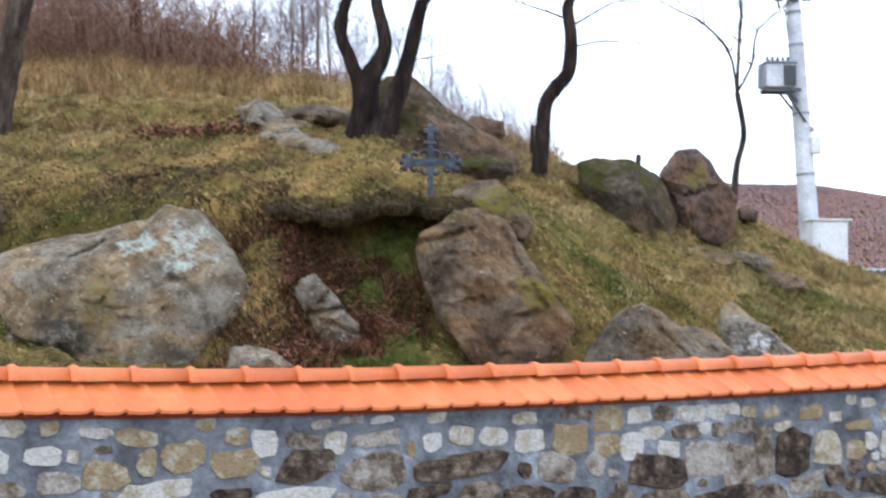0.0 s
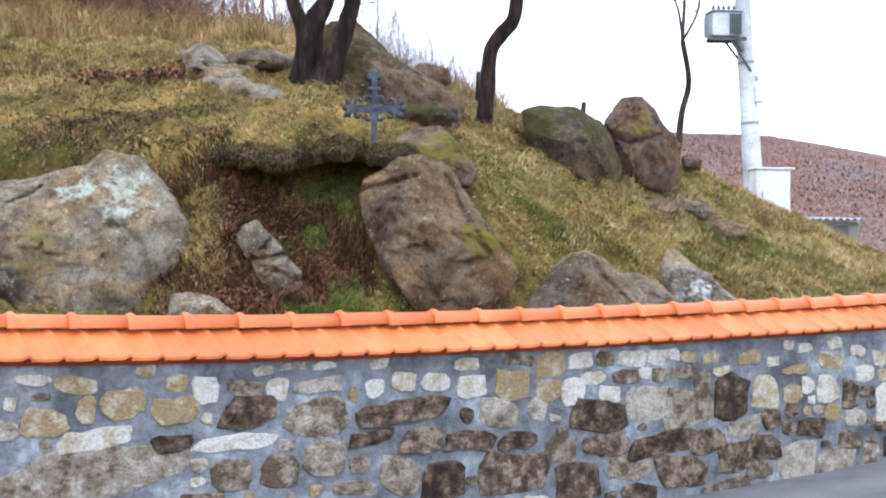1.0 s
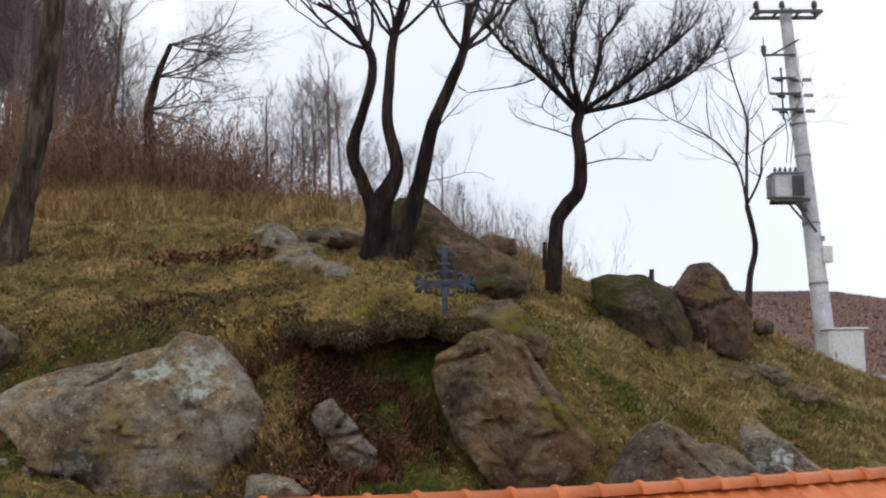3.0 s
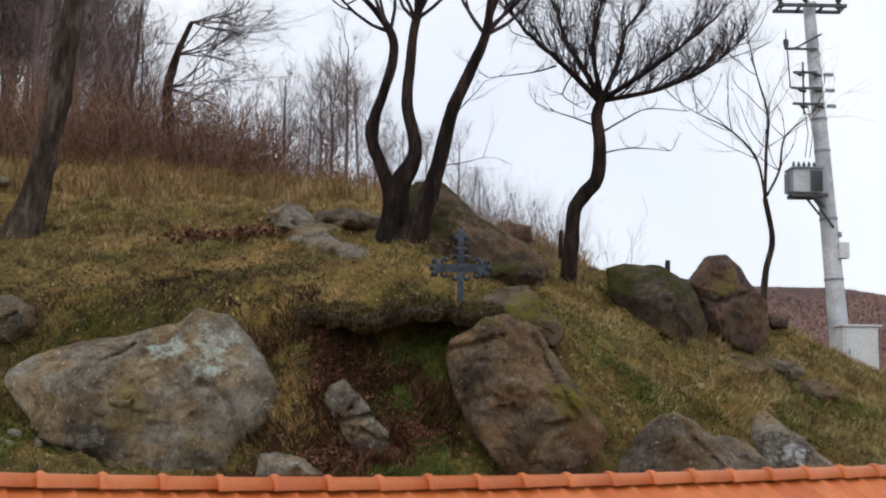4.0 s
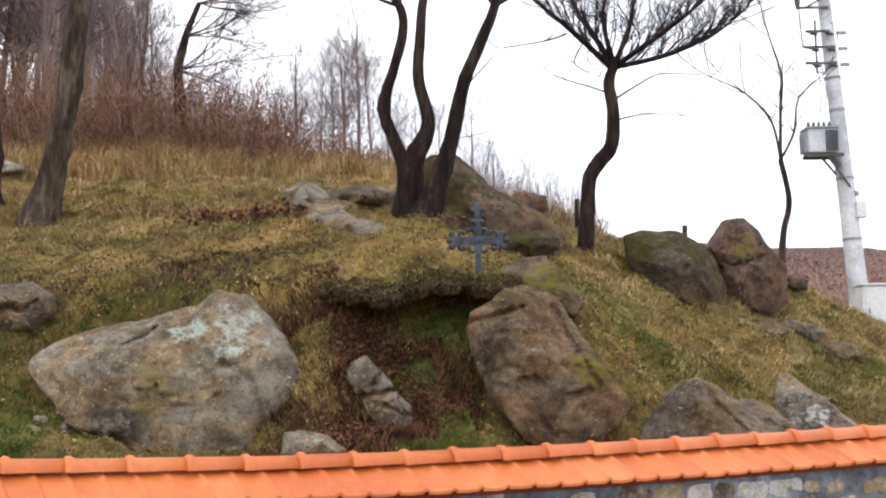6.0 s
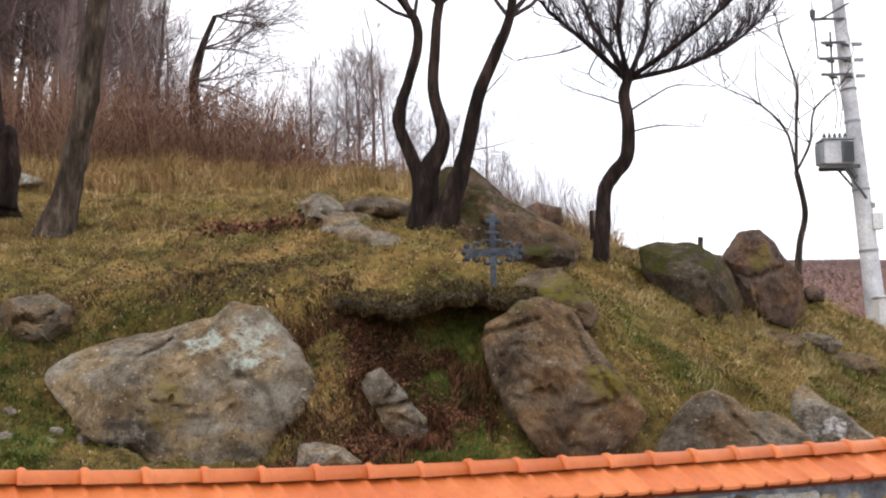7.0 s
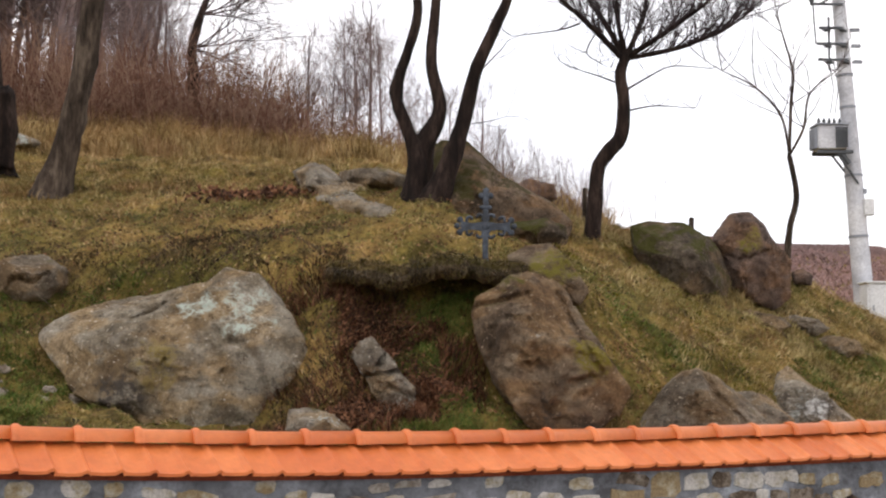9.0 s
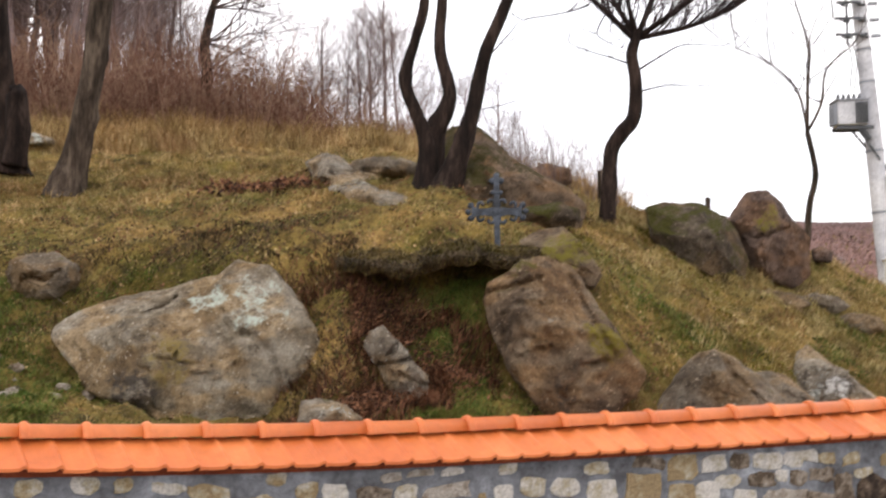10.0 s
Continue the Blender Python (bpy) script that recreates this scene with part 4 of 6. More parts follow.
# one crooked tree that leans out of the wood
Ft = [((-4.237, 19, 5.116), 0.10), ((-4.271, 19, 6.066), 0.085), ((-4.297, 19, 6.522), 0.075), ((-4.181, 19, 7.07), 0.06), ((-3.965, 19, 7.621), 0.035)]
crownsF = []
for q, _ in Ft[1:]:
    for k in range(6):
        crownsF.append((q, (r3.uniform(0.3, 1.0), r3.uniform(-0.5, 0.5), r3.uniform(-0.3, 0.45)), r3.uniform(0.5, 1.1), 0.015, 3, 0.55, 0.12, 4))
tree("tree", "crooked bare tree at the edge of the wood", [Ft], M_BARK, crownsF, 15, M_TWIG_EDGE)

# scrub along the edge of the wood
lb = Limbs()
nr = np.random.default_rng(5)
for k in range(5200):
    x = nr.uniform(-15, 0.3)
    y = nr.uniform(17.2, 22) if x < -2.5 else nr.uniform(17, 21)
    z = float(hill(x, y, False))
    h = nr.uniform(0.35, 1.05) * (1.0 + 0.5 * float(vnoise(x * 0.7, y * 0.7, 91)) if x < -2.6 else 0.7)
    d = np.array((nr.normal(0, 0.35), nr.normal(0, 0.35), 1.0))
    p1 = np.array((x, y, z - 0.05))
    p2 = p1 + d * h * 0.5
    p3 = p2 + (d + nr.normal(0, 0.3, 3)) * h * 0.5
    lb.tube([p1, p2, p3], 0.008, 0.003)
    for _ in range(8):
        q = p1 + (p2 - p1) * nr.uniform(0.4, 1) if nr.random() < 0.4 else p2 + (p3 - p2) * nr.uniform(0, 1)
        e = q + (d * 0.6 + nr.normal(0, 0.6, 3)) * h * 0.28
        lb.tube([q, (q + e) / 2 + nr.normal(0, 0.03, 3), e], 0.0045, 0.002)
tagged(new("scrub", lb.mesh("scrub", M_SHRUB)), "thicket of rust-brown leafless scrub below the wood", "scrub", kind="stuff")

# thin grey brushwood on the skyline between the rocks
lb = Limbs()
for k in range(150):
    x = nr.uniform(0.2, 2.6) if k % 5 == 0 else nr.uniform(0.4, 1.75)
    y = nr.uniform(14.0, 17.5)
    z = float(hill(x, y, False))
    lb.grow((x, y, z - 0.05), (nr.normal(0, 0.25), nr.normal(0, 0.25), 1), nr.uniform(0.25, 0.6), 0.0045, 2, nr, 0.4, 0, 3)
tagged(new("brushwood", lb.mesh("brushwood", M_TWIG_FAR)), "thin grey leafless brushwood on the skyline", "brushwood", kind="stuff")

# far wood on the ridge across the valley
nr = np.random.default_rng(8)
n = 220000
fx, fy = nr.uniform(-60, 330, n), nr.uniform(140, 330, n)
fz = hill(fx, fy, False)
s = nr.uniform(0.8, 1.6, n)
tri_v, tri_f = [], []
base = np.stack([fx, fy, fz - 0.5], -1)
for a in range(3):
    ang = nr.uniform(0, 6.28, n)
    tri_v.append(base + np.stack([np.cos(ang) * s * 0.3, np.sin(ang) * s * 0.3, s * nr.uniform(0.3, 0.6, n)], -1))
tip = base + np.stack([nr.normal(0, 0.4, n), nr.normal(0, 0.4, n), s], -1)
V = np.stack([base, *tri_v, tip], 1).reshape(-1, 3)
k = np.arange(n)[:, None] * 5
F = np.concatenate([k + np.array([[0, 1, 2]]), k + np.array([[0, 2, 3]]), k + np.array([[0, 3, 1]]), k + np.array([[4, 2, 1]]), k + np.array([[4, 3, 2]]), k + np.array([[4, 1, 3]])])
tagged(new("far_wood", fast_mesh("far_wood", V, F, M_FARWOOD_HAZED)), "russet leafless wood on the distant ridge", "wood", kind="stuff")

# ---------------------------------------------------------------- pole, transformer, cabinet
def cylinder(bm, p, q, r0, r1=None, sides=12):
    add_tube(bm, [p, q], [r0, r0 if r1 is None else r1], sides)


PB, PT = Vector((7.085, 21, 1.7)), Vector((6.613, 21, 8.796))
pole = new("utility_pole")
pole.location = PB
tagged(pole, "leaning whitewashed concrete utility pole with steel crossarms", "utility pole")
axis = PT - PB


def along(t, dx=0.0, dy=0.0, dz=0.0):
    return axis * t + Vector((dx, dy, dz))


bm = bmesh.new()
add_tube(bm, [along(k / 10) for k in range(11)], [0.185 - 0.0085 * k for k in range(11)], 16)
part("shaft", bm, M_CONCRETE, pole, smooth=True)
def insulator(parent, x, y, z, drop=1):
    bm = bmesh.new()
    add_tube(bm, [(x, y, z + drop * h) for h in (0.03, 0.07, 0.075, 0.11, 0.115, 0.15, 0.155, 0.19)], [0.02, 0.02, 0.055, 0.055, 0.04, 0.06, 0.045, 0.03], 10)
    part("insulator", bm, M_DARKSTEEL, parent, "dark porcelain insulator", True)


top = along(0.985)
bm = bmesh.new()
for dy in (-0.2, 0.16):
    add_box(bm, top.x, top.y + dy, top.z, 1.22, 0.05, 0.06, 0.006)
for x in (-0.58, -0.2, 0.2, 0.58):
    add_box(bm, top.x + x, top.y - 0.02, top.z - 0.002, 0.04, 0.36, 0.04)
ob = part("crossarm", bm, M_DARKSTEEL, pole, "double steel crossarm")
for x, dy in ((-0.58, -0.2), (-0.46, 0.16), (-0.12, -0.2), (0.14, 0.16), (0.46, -0.2), (0.58, 0.16)):
    insulator(ob, top.x + x, top.y + dy, top.z)
arm = along(0.875)
bm = bmesh.new()
add_box(bm, arm.x - 0.25, arm.y - 0.14, arm.z, 0.55, 0.04, 0.04, 0.004)
add_tube(bm, [(arm.x - 0.38, arm.y - 0.15, arm.z), (arm.x + 0.10, arm.y - 0.2, arm.z + 0.26)], [0.018, 0.018], 6)
ob = part("switch_arm", bm, M_DARKSTEEL, pole)
bm = bmesh.new()
add_tube(bm, [(arm.x - 0.52, arm.y - 0.14, arm.z + h) for h in (-0.02, 0.04, 0.05, 0.16, 0.18, 0.34)], [0.03, 0.035, 0.05, 0.05, 0.012, 0.008], 8)
part("arrester", bm, M_DARKSTEEL, ob)
bm = bmesh.new()
add_tube(bm, [(arm.x - 0.5, arm.y - 0.14, arm.z), (arm.x - 0.46, arm.y - 0.14, arm.z - 0.7)], [0.012, 0.012], 6)
part("rod", bm, M_DARKSTEEL, ob)
for t, lo in ((0.815, 0.30), (0.775, 0.42), (0.735, 0.42)):
    arm = along(t)
    bm = bmesh.new()
    add_box(bm, arm.x - 0.22, arm.y - 0.14, arm.z, lo + 0.12, 0.05, 0.04, 0.004)
    ob = part("switch_arm", bm, M_DARKSTEEL, pole)
    for x in (-0.40, -0.12):
        bm = bmesh.new()
        add_tube(bm, [(arm.x + x + 0.16 * u, arm.y - 0.18, arm.z - 0.02 - 0.05 * u) for u in (0, 0.3, 0.32, 0.6, 0.62, 1)], [0.02, 0.02, 0.042, 0.042, 0.025, 0.025], 8)
        part("insulator", bm, M_DARKSTEEL, ob, "dark porcelain insulator", True)
    bm = bmesh.new()
    add_box(bm, arm.x + 0.20, arm.y - 0.12, arm.z - 0.03, 0.16, 0.04, 0.06, 0.004)
    part("clamp", bm, M_STEEL, ob)
bm = bmesh.new()
m0 = along(0.775)
add_box(bm, m0.x - 0.28, m0.y - 0.15, m0.z, 0.03, 0.03, 0.95)
part("upright_rail", bm, M_DARKSTEEL, pole)
for t in (0.45, 0.62, 0.30, 0.70):
    bm = bmesh.new()
    add_tube(bm, [along(t - 0.003), along(t + 0.003)], [0.19 - 0.085 * t + 0.006] * 2, 16)
    part("steel_band", bm, M_STEEL, pole)
for dx in (-0.22, -0.30):
    bm = bmesh.new()
    add_tube(bm, [along(0.735, dx, -0.14), along(0.66, dx + 0.03, -0.16), along(0.60, dx - 0.05, -0.12)], [0.008] * 3, 6)
    part("cable", bm, M_DARKSTEEL, pole)
bm = bmesh.new()
add_box(bm, along(0.37, 0.16).x, along(0.37).y - 0.12, along(0.37).z, 0.17, 0.2, 0.28, 0.01)
part("meter_box", bm, M_WHITEBOX, pole, "small pale meter box")
bm = bmesh.new()
add_box(bm, along(0.41, 0.14).x, along(0.41).y - 0.1, along(0.41).z, 0.06, 0.06, 0.09, 0.008)
part("bracket", bm, M_STEEL, pole)

tc = Vector((6.434, 20.9, 5.522))
trafo = new("transformer")
trafo.location = tc
tagged(trafo, "grey ribbed pole-mounted transformer with porcelain bushings", "transformer")
bm = bmesh.new()
add_box(bm, 0, 0, 0, 0.50, 0.42, 0.42, 0.03)
part("tank", bm, M_CONCRETE, trafo, "pale grey painted tank")
fin = bmesh.new()
add_box(fin, 0, 0, 0, 0.012, 0.06, 0.36)
fin_me = bm_mesh("fin", fin, M_STEEL)
fin_dark = fin_me.copy()
fin_dark.materials[0] = M_DARKSTEEL
for k in range(6):
    ob = new("fin", fin_dark)
    ob.parent, ob.location = trafo, (0.05 + k * 0.036, -0.235, -0.01)
for k in range(8):
    ob = new("fin", fin_me)
    ob.parent, ob.matrix_basis = trafo, pose(-0.275, -0.16 + k * 0.045, -0.01, 0, 0, 90)
bm = bmesh.new()
add_box(bm, 0, 0, 0.225, 0.56, 0.48, 0.03, 0.006)
part("lid", bm, M_STEEL, trafo)
for k in range(5):
    bm = bmesh.new()
    add_tube(bm, [(-0.18 + k * 0.09, 0, 0.24 + h) for h in (0, 0.05, 0.055, 0.09, 0.095, 0.13)], [0.018, 0.018, 0.032, 0.03, 0.02, 0.012], 8)
    part("bushing", bm, M_DARKSTEEL, trafo)
bm = bmesh.new()
for y in (-0.15, 0.15):
    add_box(bm, 0.05, y, -0.25, 0.62, 0.05, 0.06)
    cylinder(bm, Vector((0.08, y, -0.26)), Vector((0.47, y * 0.5, -0.80)), 0.02)
part("bracket", bm, M_DARKSTEEL, trafo)
bm = bmesh.new()
cylinder(bm, Vector((0.12, -0.1, -0.2)), Vector((0.3, -0.1, -0.45)), 0.06, 0.05)
part("oil_drain", bm, M_DARKSTEEL, trafo)

cab = new("switch_cabinet")
cab.location = (7.199, 20.7, 2.562)
tagged(cab, "white painted sheet-metal switch cabinet on the concrete pole", "cabinet")
bm = bmesh.new()
add_box(bm, 0, 0, 0, 0.60, 0.42, 0.86, 0.008)
part("body", bm, M_WHITEBOX, cab)
bm = bmesh.new()
add_box(bm, 0.02, -0.005, 0.445, 0.70, 0.50, 0.03, 0.006)
part("roof", bm, M_WHITEBOX, cab)
bm = bmesh.new()
add_box(bm, 0.01, -0.222, -0.01, 0.54, 0.018, 0.80, 0.006)
door = part("door", bm, M_WHITEBOX, cab)
bm = bmesh.new()
add_box(bm, -0.2, -0.24, 0.0, 0.025, 0.02, 0.1, 0.004)
part("handle", bm, M_STEEL, door)
bm = bmesh.new()
add_box(bm, -0.2, 0, -0.5, 0.06, 0.4, 0.16)
part("bracket", bm, M_STEEL, cab)

# shed beyond the slope
shed = new("shed")
shed.location = (11.2, 31.5, 0.0)
tagged(shed, "low grey plastered shed with a corrugated roof", "shed")
bm = bmesh.new()
add_box(bm, 0, 0, 0.9, 3.0, 3.0, 2.9)
part("wall", bm, M_SHEDWALL, shed)
n = 74
xs = np.linspace(-1.6, 1.6, n)
zs = 2.42 + 0.03 * np.sin(xs * 2 * np.pi / 0.18)
V = np.concatenate([np.stack([xs, np.full(n, yy), zs + dz + off], -1) for yy, dz in ((-1.75, 0), (1.75, 0.12)) for off in (0, -0.03)])
k = np.arange(n - 1)
F = np.concatenate([np.stack([k + a, k + 1 + a, k + 1 + b, k + b], -1) for a, b in ((0, 2 * n), (n, 0), (3 * n, n), (2 * n, 3 * n))])
ob = new("roof", fast_mesh("roof", V, F, M_STEEL, False))
ob.parent = shed
tagged(ob, "grey corrugated roof sheets")
for cx, w, cz, h, mt, nm, lab in ((-0.62, 0.55, 1.95, 0.62, M_PLASTER, "door", "pale painted door"), (0.95, 0.55, 2.08, 0.34, M_DARKSTEEL, "window", "dark small window")):
    bm = bmesh.new()
    add_box(bm, cx, -1.52, cz, w, 0.06, h, 0.008)
    part(nm, bm, mt, shed, lab)


# ---------------------------------------------------------------- iron cross
def curl(bm, c, start, turn, r, wire, y):
    pts = [Vector((c[0] + r * (1 - 0.55 * k / 10) * math.cos(start + turn * k / 10), y, c[1] + r * (1 - 0.55 * k / 10) * math.sin(start + turn * k / 10))) for k in range(11)]
    add_tube(bm, pts, [wire] * 11, 6)


cross = new("iron_cross")
cb = Vector((0.209, 9.6, 2.459))
cross.location = cb
tagged(cross, "ornate blue-grey painted wrought iron cross in the turf", "cross")
def lobe(bm, x, z, r, flat=0.45):
    bmesh.ops.create_icosphere(bm, subdivisions=2, radius=r, matrix=Matrix.Translation((x, 0, z)) @ Matrix.Diagonal((1, flat, 1, 1)))


BAR = 0.215
bm = bmesh.new()
add_box(bm, 0, 0, 0.19, 0.046, 0.024, 0.62, 0.005)
part("upright", bm, M_IRON, cross)
for sx in (-1, 1):
    bm = bmesh.new()
    vs = []
    for x, hh in ((0.02, 0.045), (0.09, 0.030), (0.15, 0.034), (0.20, 0.055)):
        vs.append([bm.verts.new((sx * x, y, BAR + z)) for y, z in ((-0.011, -hh), (0.011, -hh), (0.011, hh * 0.8), (-0.011, hh * 0.8))])
    for p, q in zip(vs, vs[1:]):
        for k in range(4):
            bm.faces.new((p[k], p[(k + 1) % 4], q[(k + 1) % 4], q[k]))
    bm.faces.new(vs[0])
    bm.faces.new(vs[-1][::-1])
    bmesh.ops.recalc_face_normals(bm, faces=bm.faces)
    part("arm", bm, M_IRON, cross)
for ex, ez, dx, dz in ((-0.205, BAR, -1, 0), (0.205, BAR, 1, 0), (0, 0.455, 0, 1)):
    bm = bmesh.new()
    lobe(bm, ex + dx * 0.022, ez + dz * 0.045, 0.026)
    for s in (-1, 1):
        lobe(bm, ex - dz * s * 0.036, ez + dx * s * 0.05 + dz * 0.005, 0.027)
    part("trefoil_end", bm, M_IRON, cross, "three-lobed iron end", True)
bm = bmesh.new()
add_box(bm, 0, 0, 0.365, 0.10, 0.03, 0.035, 0.012)
part("collar", bm, M_IRON, cross, smooth=True)
for sx in (-1, 1):
    for sz in (-1, 1):
        bm = bmesh.new()
        curl(bm, (sx * 0.05, BAR + sz * 0.068), math.atan2(-sz, -sx), sx * sz * -4.0, 0.035, 0.014, 0.0)
        curl(bm, (sx * 0.125, BAR + sz * 0.052), math.atan2(-sz, sx), sx * sz * 4.0, 0.03, 0.013, 0.0)
        part("scroll", bm, M_IRON, cross, "curled iron scroll", True)
bm = bmesh.new()
lobe(bm, 0, BAR, 0.038, 0.6)
part("rosette", bm, M_IRON, cross, smooth=True)

# fence posts on the skyline
for q, h in (((1.405, 13.5, 3.27), 0.28), ((2.424, 12.6, 2.999), 0.12)):
    bm = bmesh.new()
    add_tube(bm, [(0, 0, -0.3), (0.005, 0, h * 0.5), (0.01, 0, h)], [0.03, 0.028, 0.027], 8)
    ob = new("fence_post", bm_mesh("fence_post", bm, M_BARK_GREY, True))
    ob.location = q
    tagged(ob, "weathered wooden fence post stump in the turf", "post", "old fence posts")


# ---------------------------------------------------------------- grass and leaves
def strands(name, label, mat, root, lean, size, width, nr, cat="grass", fall=0.35):
    """Blades of two bent lengths from the given roots."""
    n = len(root)
    a = nr.uniform(0, 6.28, n)
    side = np.stack([np.cos(a), np.sin(a), 0 * a], -1) * (width * nr.uniform(0.6, 1.3, n))[:, None]
    d1 = np.concatenate([lean * 0.45, np.ones((n, 1))], 1)
    d1 /= np.linalg.norm(d1, axis=1)[:, None]
    d2 = np.concatenate([lean * 1.3, np.full((n, 1), fall)], 1)
    d2 /= np.linalg.norm(d2, axis=1)[:, None]
    mid = root + d1 * (size * 0.5)[:, None]
    tip = mid + d2 * (size * 0.55)[:, None]
    V = np.stack([root - side, root + side, mid - side * 0.8, mid + side * 0.8, tip], 1).reshape(-1, 3)
    k = np.arange(n)[:, None] * 5
    F = np.concatenate([k + np.array([[0, 1, 3]]), k + np.array([[0, 3, 2]]), k + np.array([[2, 3, 4]])])
    return tagged(new(name, fast_mesh(name, V, F, mat)), label, cat, kind="stuff")


def blades(name, label, mat, n, area, length, width, lie, seed, keep=None, cat="grass"):
    """Bent grass blades scattered over a rectangle of the hillside."""
    nr = np.random.default_rng(seed)
    x, y = nr.uniform(area[0], area[1], n), nr.uniform(area[2], area[3], n)
    ok = y > wall_y(x) + 0.22
    if keep is not None:
        ok &= keep(x, y, nr)
    x, y = x[ok], y[ok]
    n = len(x)
    z = ground_z(x, y)
    e = 0.08
    gxs, gys = (hill(x + e, y, False) - hill(x - e, y, False)) / (2 * e), (hill(x, y + e, False) - hill(x, y - e, False)) / (2 * e)
    down = np.stack([-gxs, -gys], -1)
    down /= np.linalg.norm(down, axis=1)[:, None] + 0.15
    clump = np.stack([vnoise(x * 6, y * 6, seed + 3) - 0.5, vnoise(x * 6 + 50, y * 6, seed + 3) - 0.5], -1) * 3.0
    lean = down * lie * 0.6 + clump * lie + nr.normal(0, 0.6, (n, 2))
    size = length * nr.uniform(0.5, 1.4, n) * (0.45 + 1.1 * vnoise(x * 2.2, y * 2.2, seed + 7))
    return strands(name, label, mat, np.stack([x, y, z - 0.01], -1), lean, size, width, nr, cat)


def near_niche(x, y):
    return np.exp(-((x + 0.6) / 0.75) ** 4 - ((y - 8.6) / 0.7) ** 4)


def straw_zone(x, y):
    """Where the sward is dry and pale: the open shoulder and the upper slope."""
    return np.clip((x - 0.7) * 0.5, 0, 1) * np.clip((y - wall_y(x) - 0.4) * 0.9, 0, 1) * 1.1 + np.clip((y - 11) * 0.25, 0, 1) * 0.5


def weed_zone(x, y):
    """Dark tangled weeds on the brow above the big boulder and round the hollow."""
    brow = np.exp(-((y - 9.75 - 0.05 * x) / 0.55) ** 2) * (x < -0.9)
    hollow = np.exp(-((x + 0.82) / 0.5) ** 4 - ((y - 8.75) / 0.62) ** 4) * 1.5
    return brow * 0.65 * (0.4 + 1.2 * vnoise(x * 2.5, y * 2.5, 77)) + hollow


blades("grass", "short matted dry olive grass on the slope", M_GRASS, 230000, (-6.0, 8.5, 6.6, 14.5), 0.05, 0.003, 1.0, 1, lambda x, y, r: r.random(len(x)) > near_niche(x, y) * 0.9 + weed_zone(x, y) * 0.6 + 0.35 * vnoise(x * 3, y * 3, 61))
blades("grass", "thin orange-brown dry grass on the upper slope", M_RUST_GRASS, 130000, (-9, 6, 10.8, 19), 0.085, 0.0045, 0.9, 2, lambda x, y, r: r.random(len(x)) < (0.25 + 0.1 * (y - 10.8)) * (0.4 + vnoise(x * 2, y * 2, 62)))
blades("grass", "patches of fresh green grass near the wall", M_GREEN, 150000, (-5.0, 6.0, 6.6, 10.6), 0.045, 0.003, 0.7, 3, lambda x, y, r: (vnoise(x * 2.2, y * 2.2, 40) * 1.0 + np.clip((wall_y(x) + 1.5 - y) * 0.35, -0.4, 0.4)) > 0.68)
blades("grass", "bright green grass under the turf lip", M_GREEN, 26000, (-0.5, 0.35, 8.0, 9.3), 0.06, 0.003, 0.6, 8, lambda x, y, r: r.random(len(x)) < np.exp(-((x + 0.12 + (9.1 - y) * 0.1) / 0.26) ** 2))
blades("grass", "tufts of long pale straw grass", M_STRAW, 230000, (-6, 8.5, 7.5, 15), 0.10, 0.003, 1.2, 4, lambda x, y, r: r.random(len(x)) < straw_zone(x, y) * (vnoise(x * 2.6 + 7, y * 2.6, 50) - 0.2) * 1.5)
blades("grass", "belt of tall straw grass below the scrub", M_RUST_GRASS, 60000, (-12, 2, 15.4, 20), 0.34, 0.005, 0.35, 5)
blades("dead_stalks", "rust-brown dead stalks hanging in the hollow", M_DEADLEAF, 26000, (-1.5, 0.2, 7.9, 9.4), 0.13, 0.0035, 0.9, 9, lambda x, y, r: (r.random(len(x)) < near_niche(x, y)) & (vnoise(x * 4, y * 4, 88) > 0.42), "dead stalks")
blades("grass", "dark green grass below the weathered rock", M_GREEN, 60000, (-5.0, -2.5, 7.0, 9.6), 0.05, 0.003, 0.8, 10)
blades("weeds", "dark brown tangled weeds round the hollow", M_WEED, 130000, (-5.5, 0.6, 7.9, 11), 0.065, 0.003, 1.1, 6, lambda x, y, r: r.random(len(x)) < weed_zone(x, y), "weeds")


def litter(name, label, mat, n, centre, spread, size, lift, seed, cat="dead leaves"):
    """Curled dead leaves and stalks in a heap on the slope."""
    nr = np.random.default_rng(seed)
    x, y = nr.normal(centre[0], spread[0], n), nr.normal(centre[1], spread[1], n)
    ok = y > wall_y(x) + 0.25
    x, y = x[ok], y[ok]
    n = len(x)
    c = np.stack([x, y, hill(x, y) + nr.uniform(0, lift, n)], -1)
    u, v = nr.normal(0, 1, (n, 3)), nr.normal(0, 1, (n, 3))
    u /= np.linalg.norm(u, axis=1)[:, None]
    v -= u * (u * v).sum(1)[:, None]
    v /= np.linalg.norm(v, axis=1)[:, None]
    w = np.cross(u, v)
    s = (size * nr.uniform(0.5, 1.5, n))[:, None]
    V = np.stack([c - u * s, c + v * s * 0.45 + w * s * 0.2, c + u * s + w * s * 0.3, c - v * s * 0.45 + w * s * 0.2], 1).reshape(-1, 3)
    k = np.arange(n)[:, None] * 4
    F = np.concatenate([k + np.array([[0, 1, 2]]), k + np.array([[0, 2, 3]])])
    return tagged(new(name, fast_mesh(name, V, F, mat)), label, cat, kind="stuff")


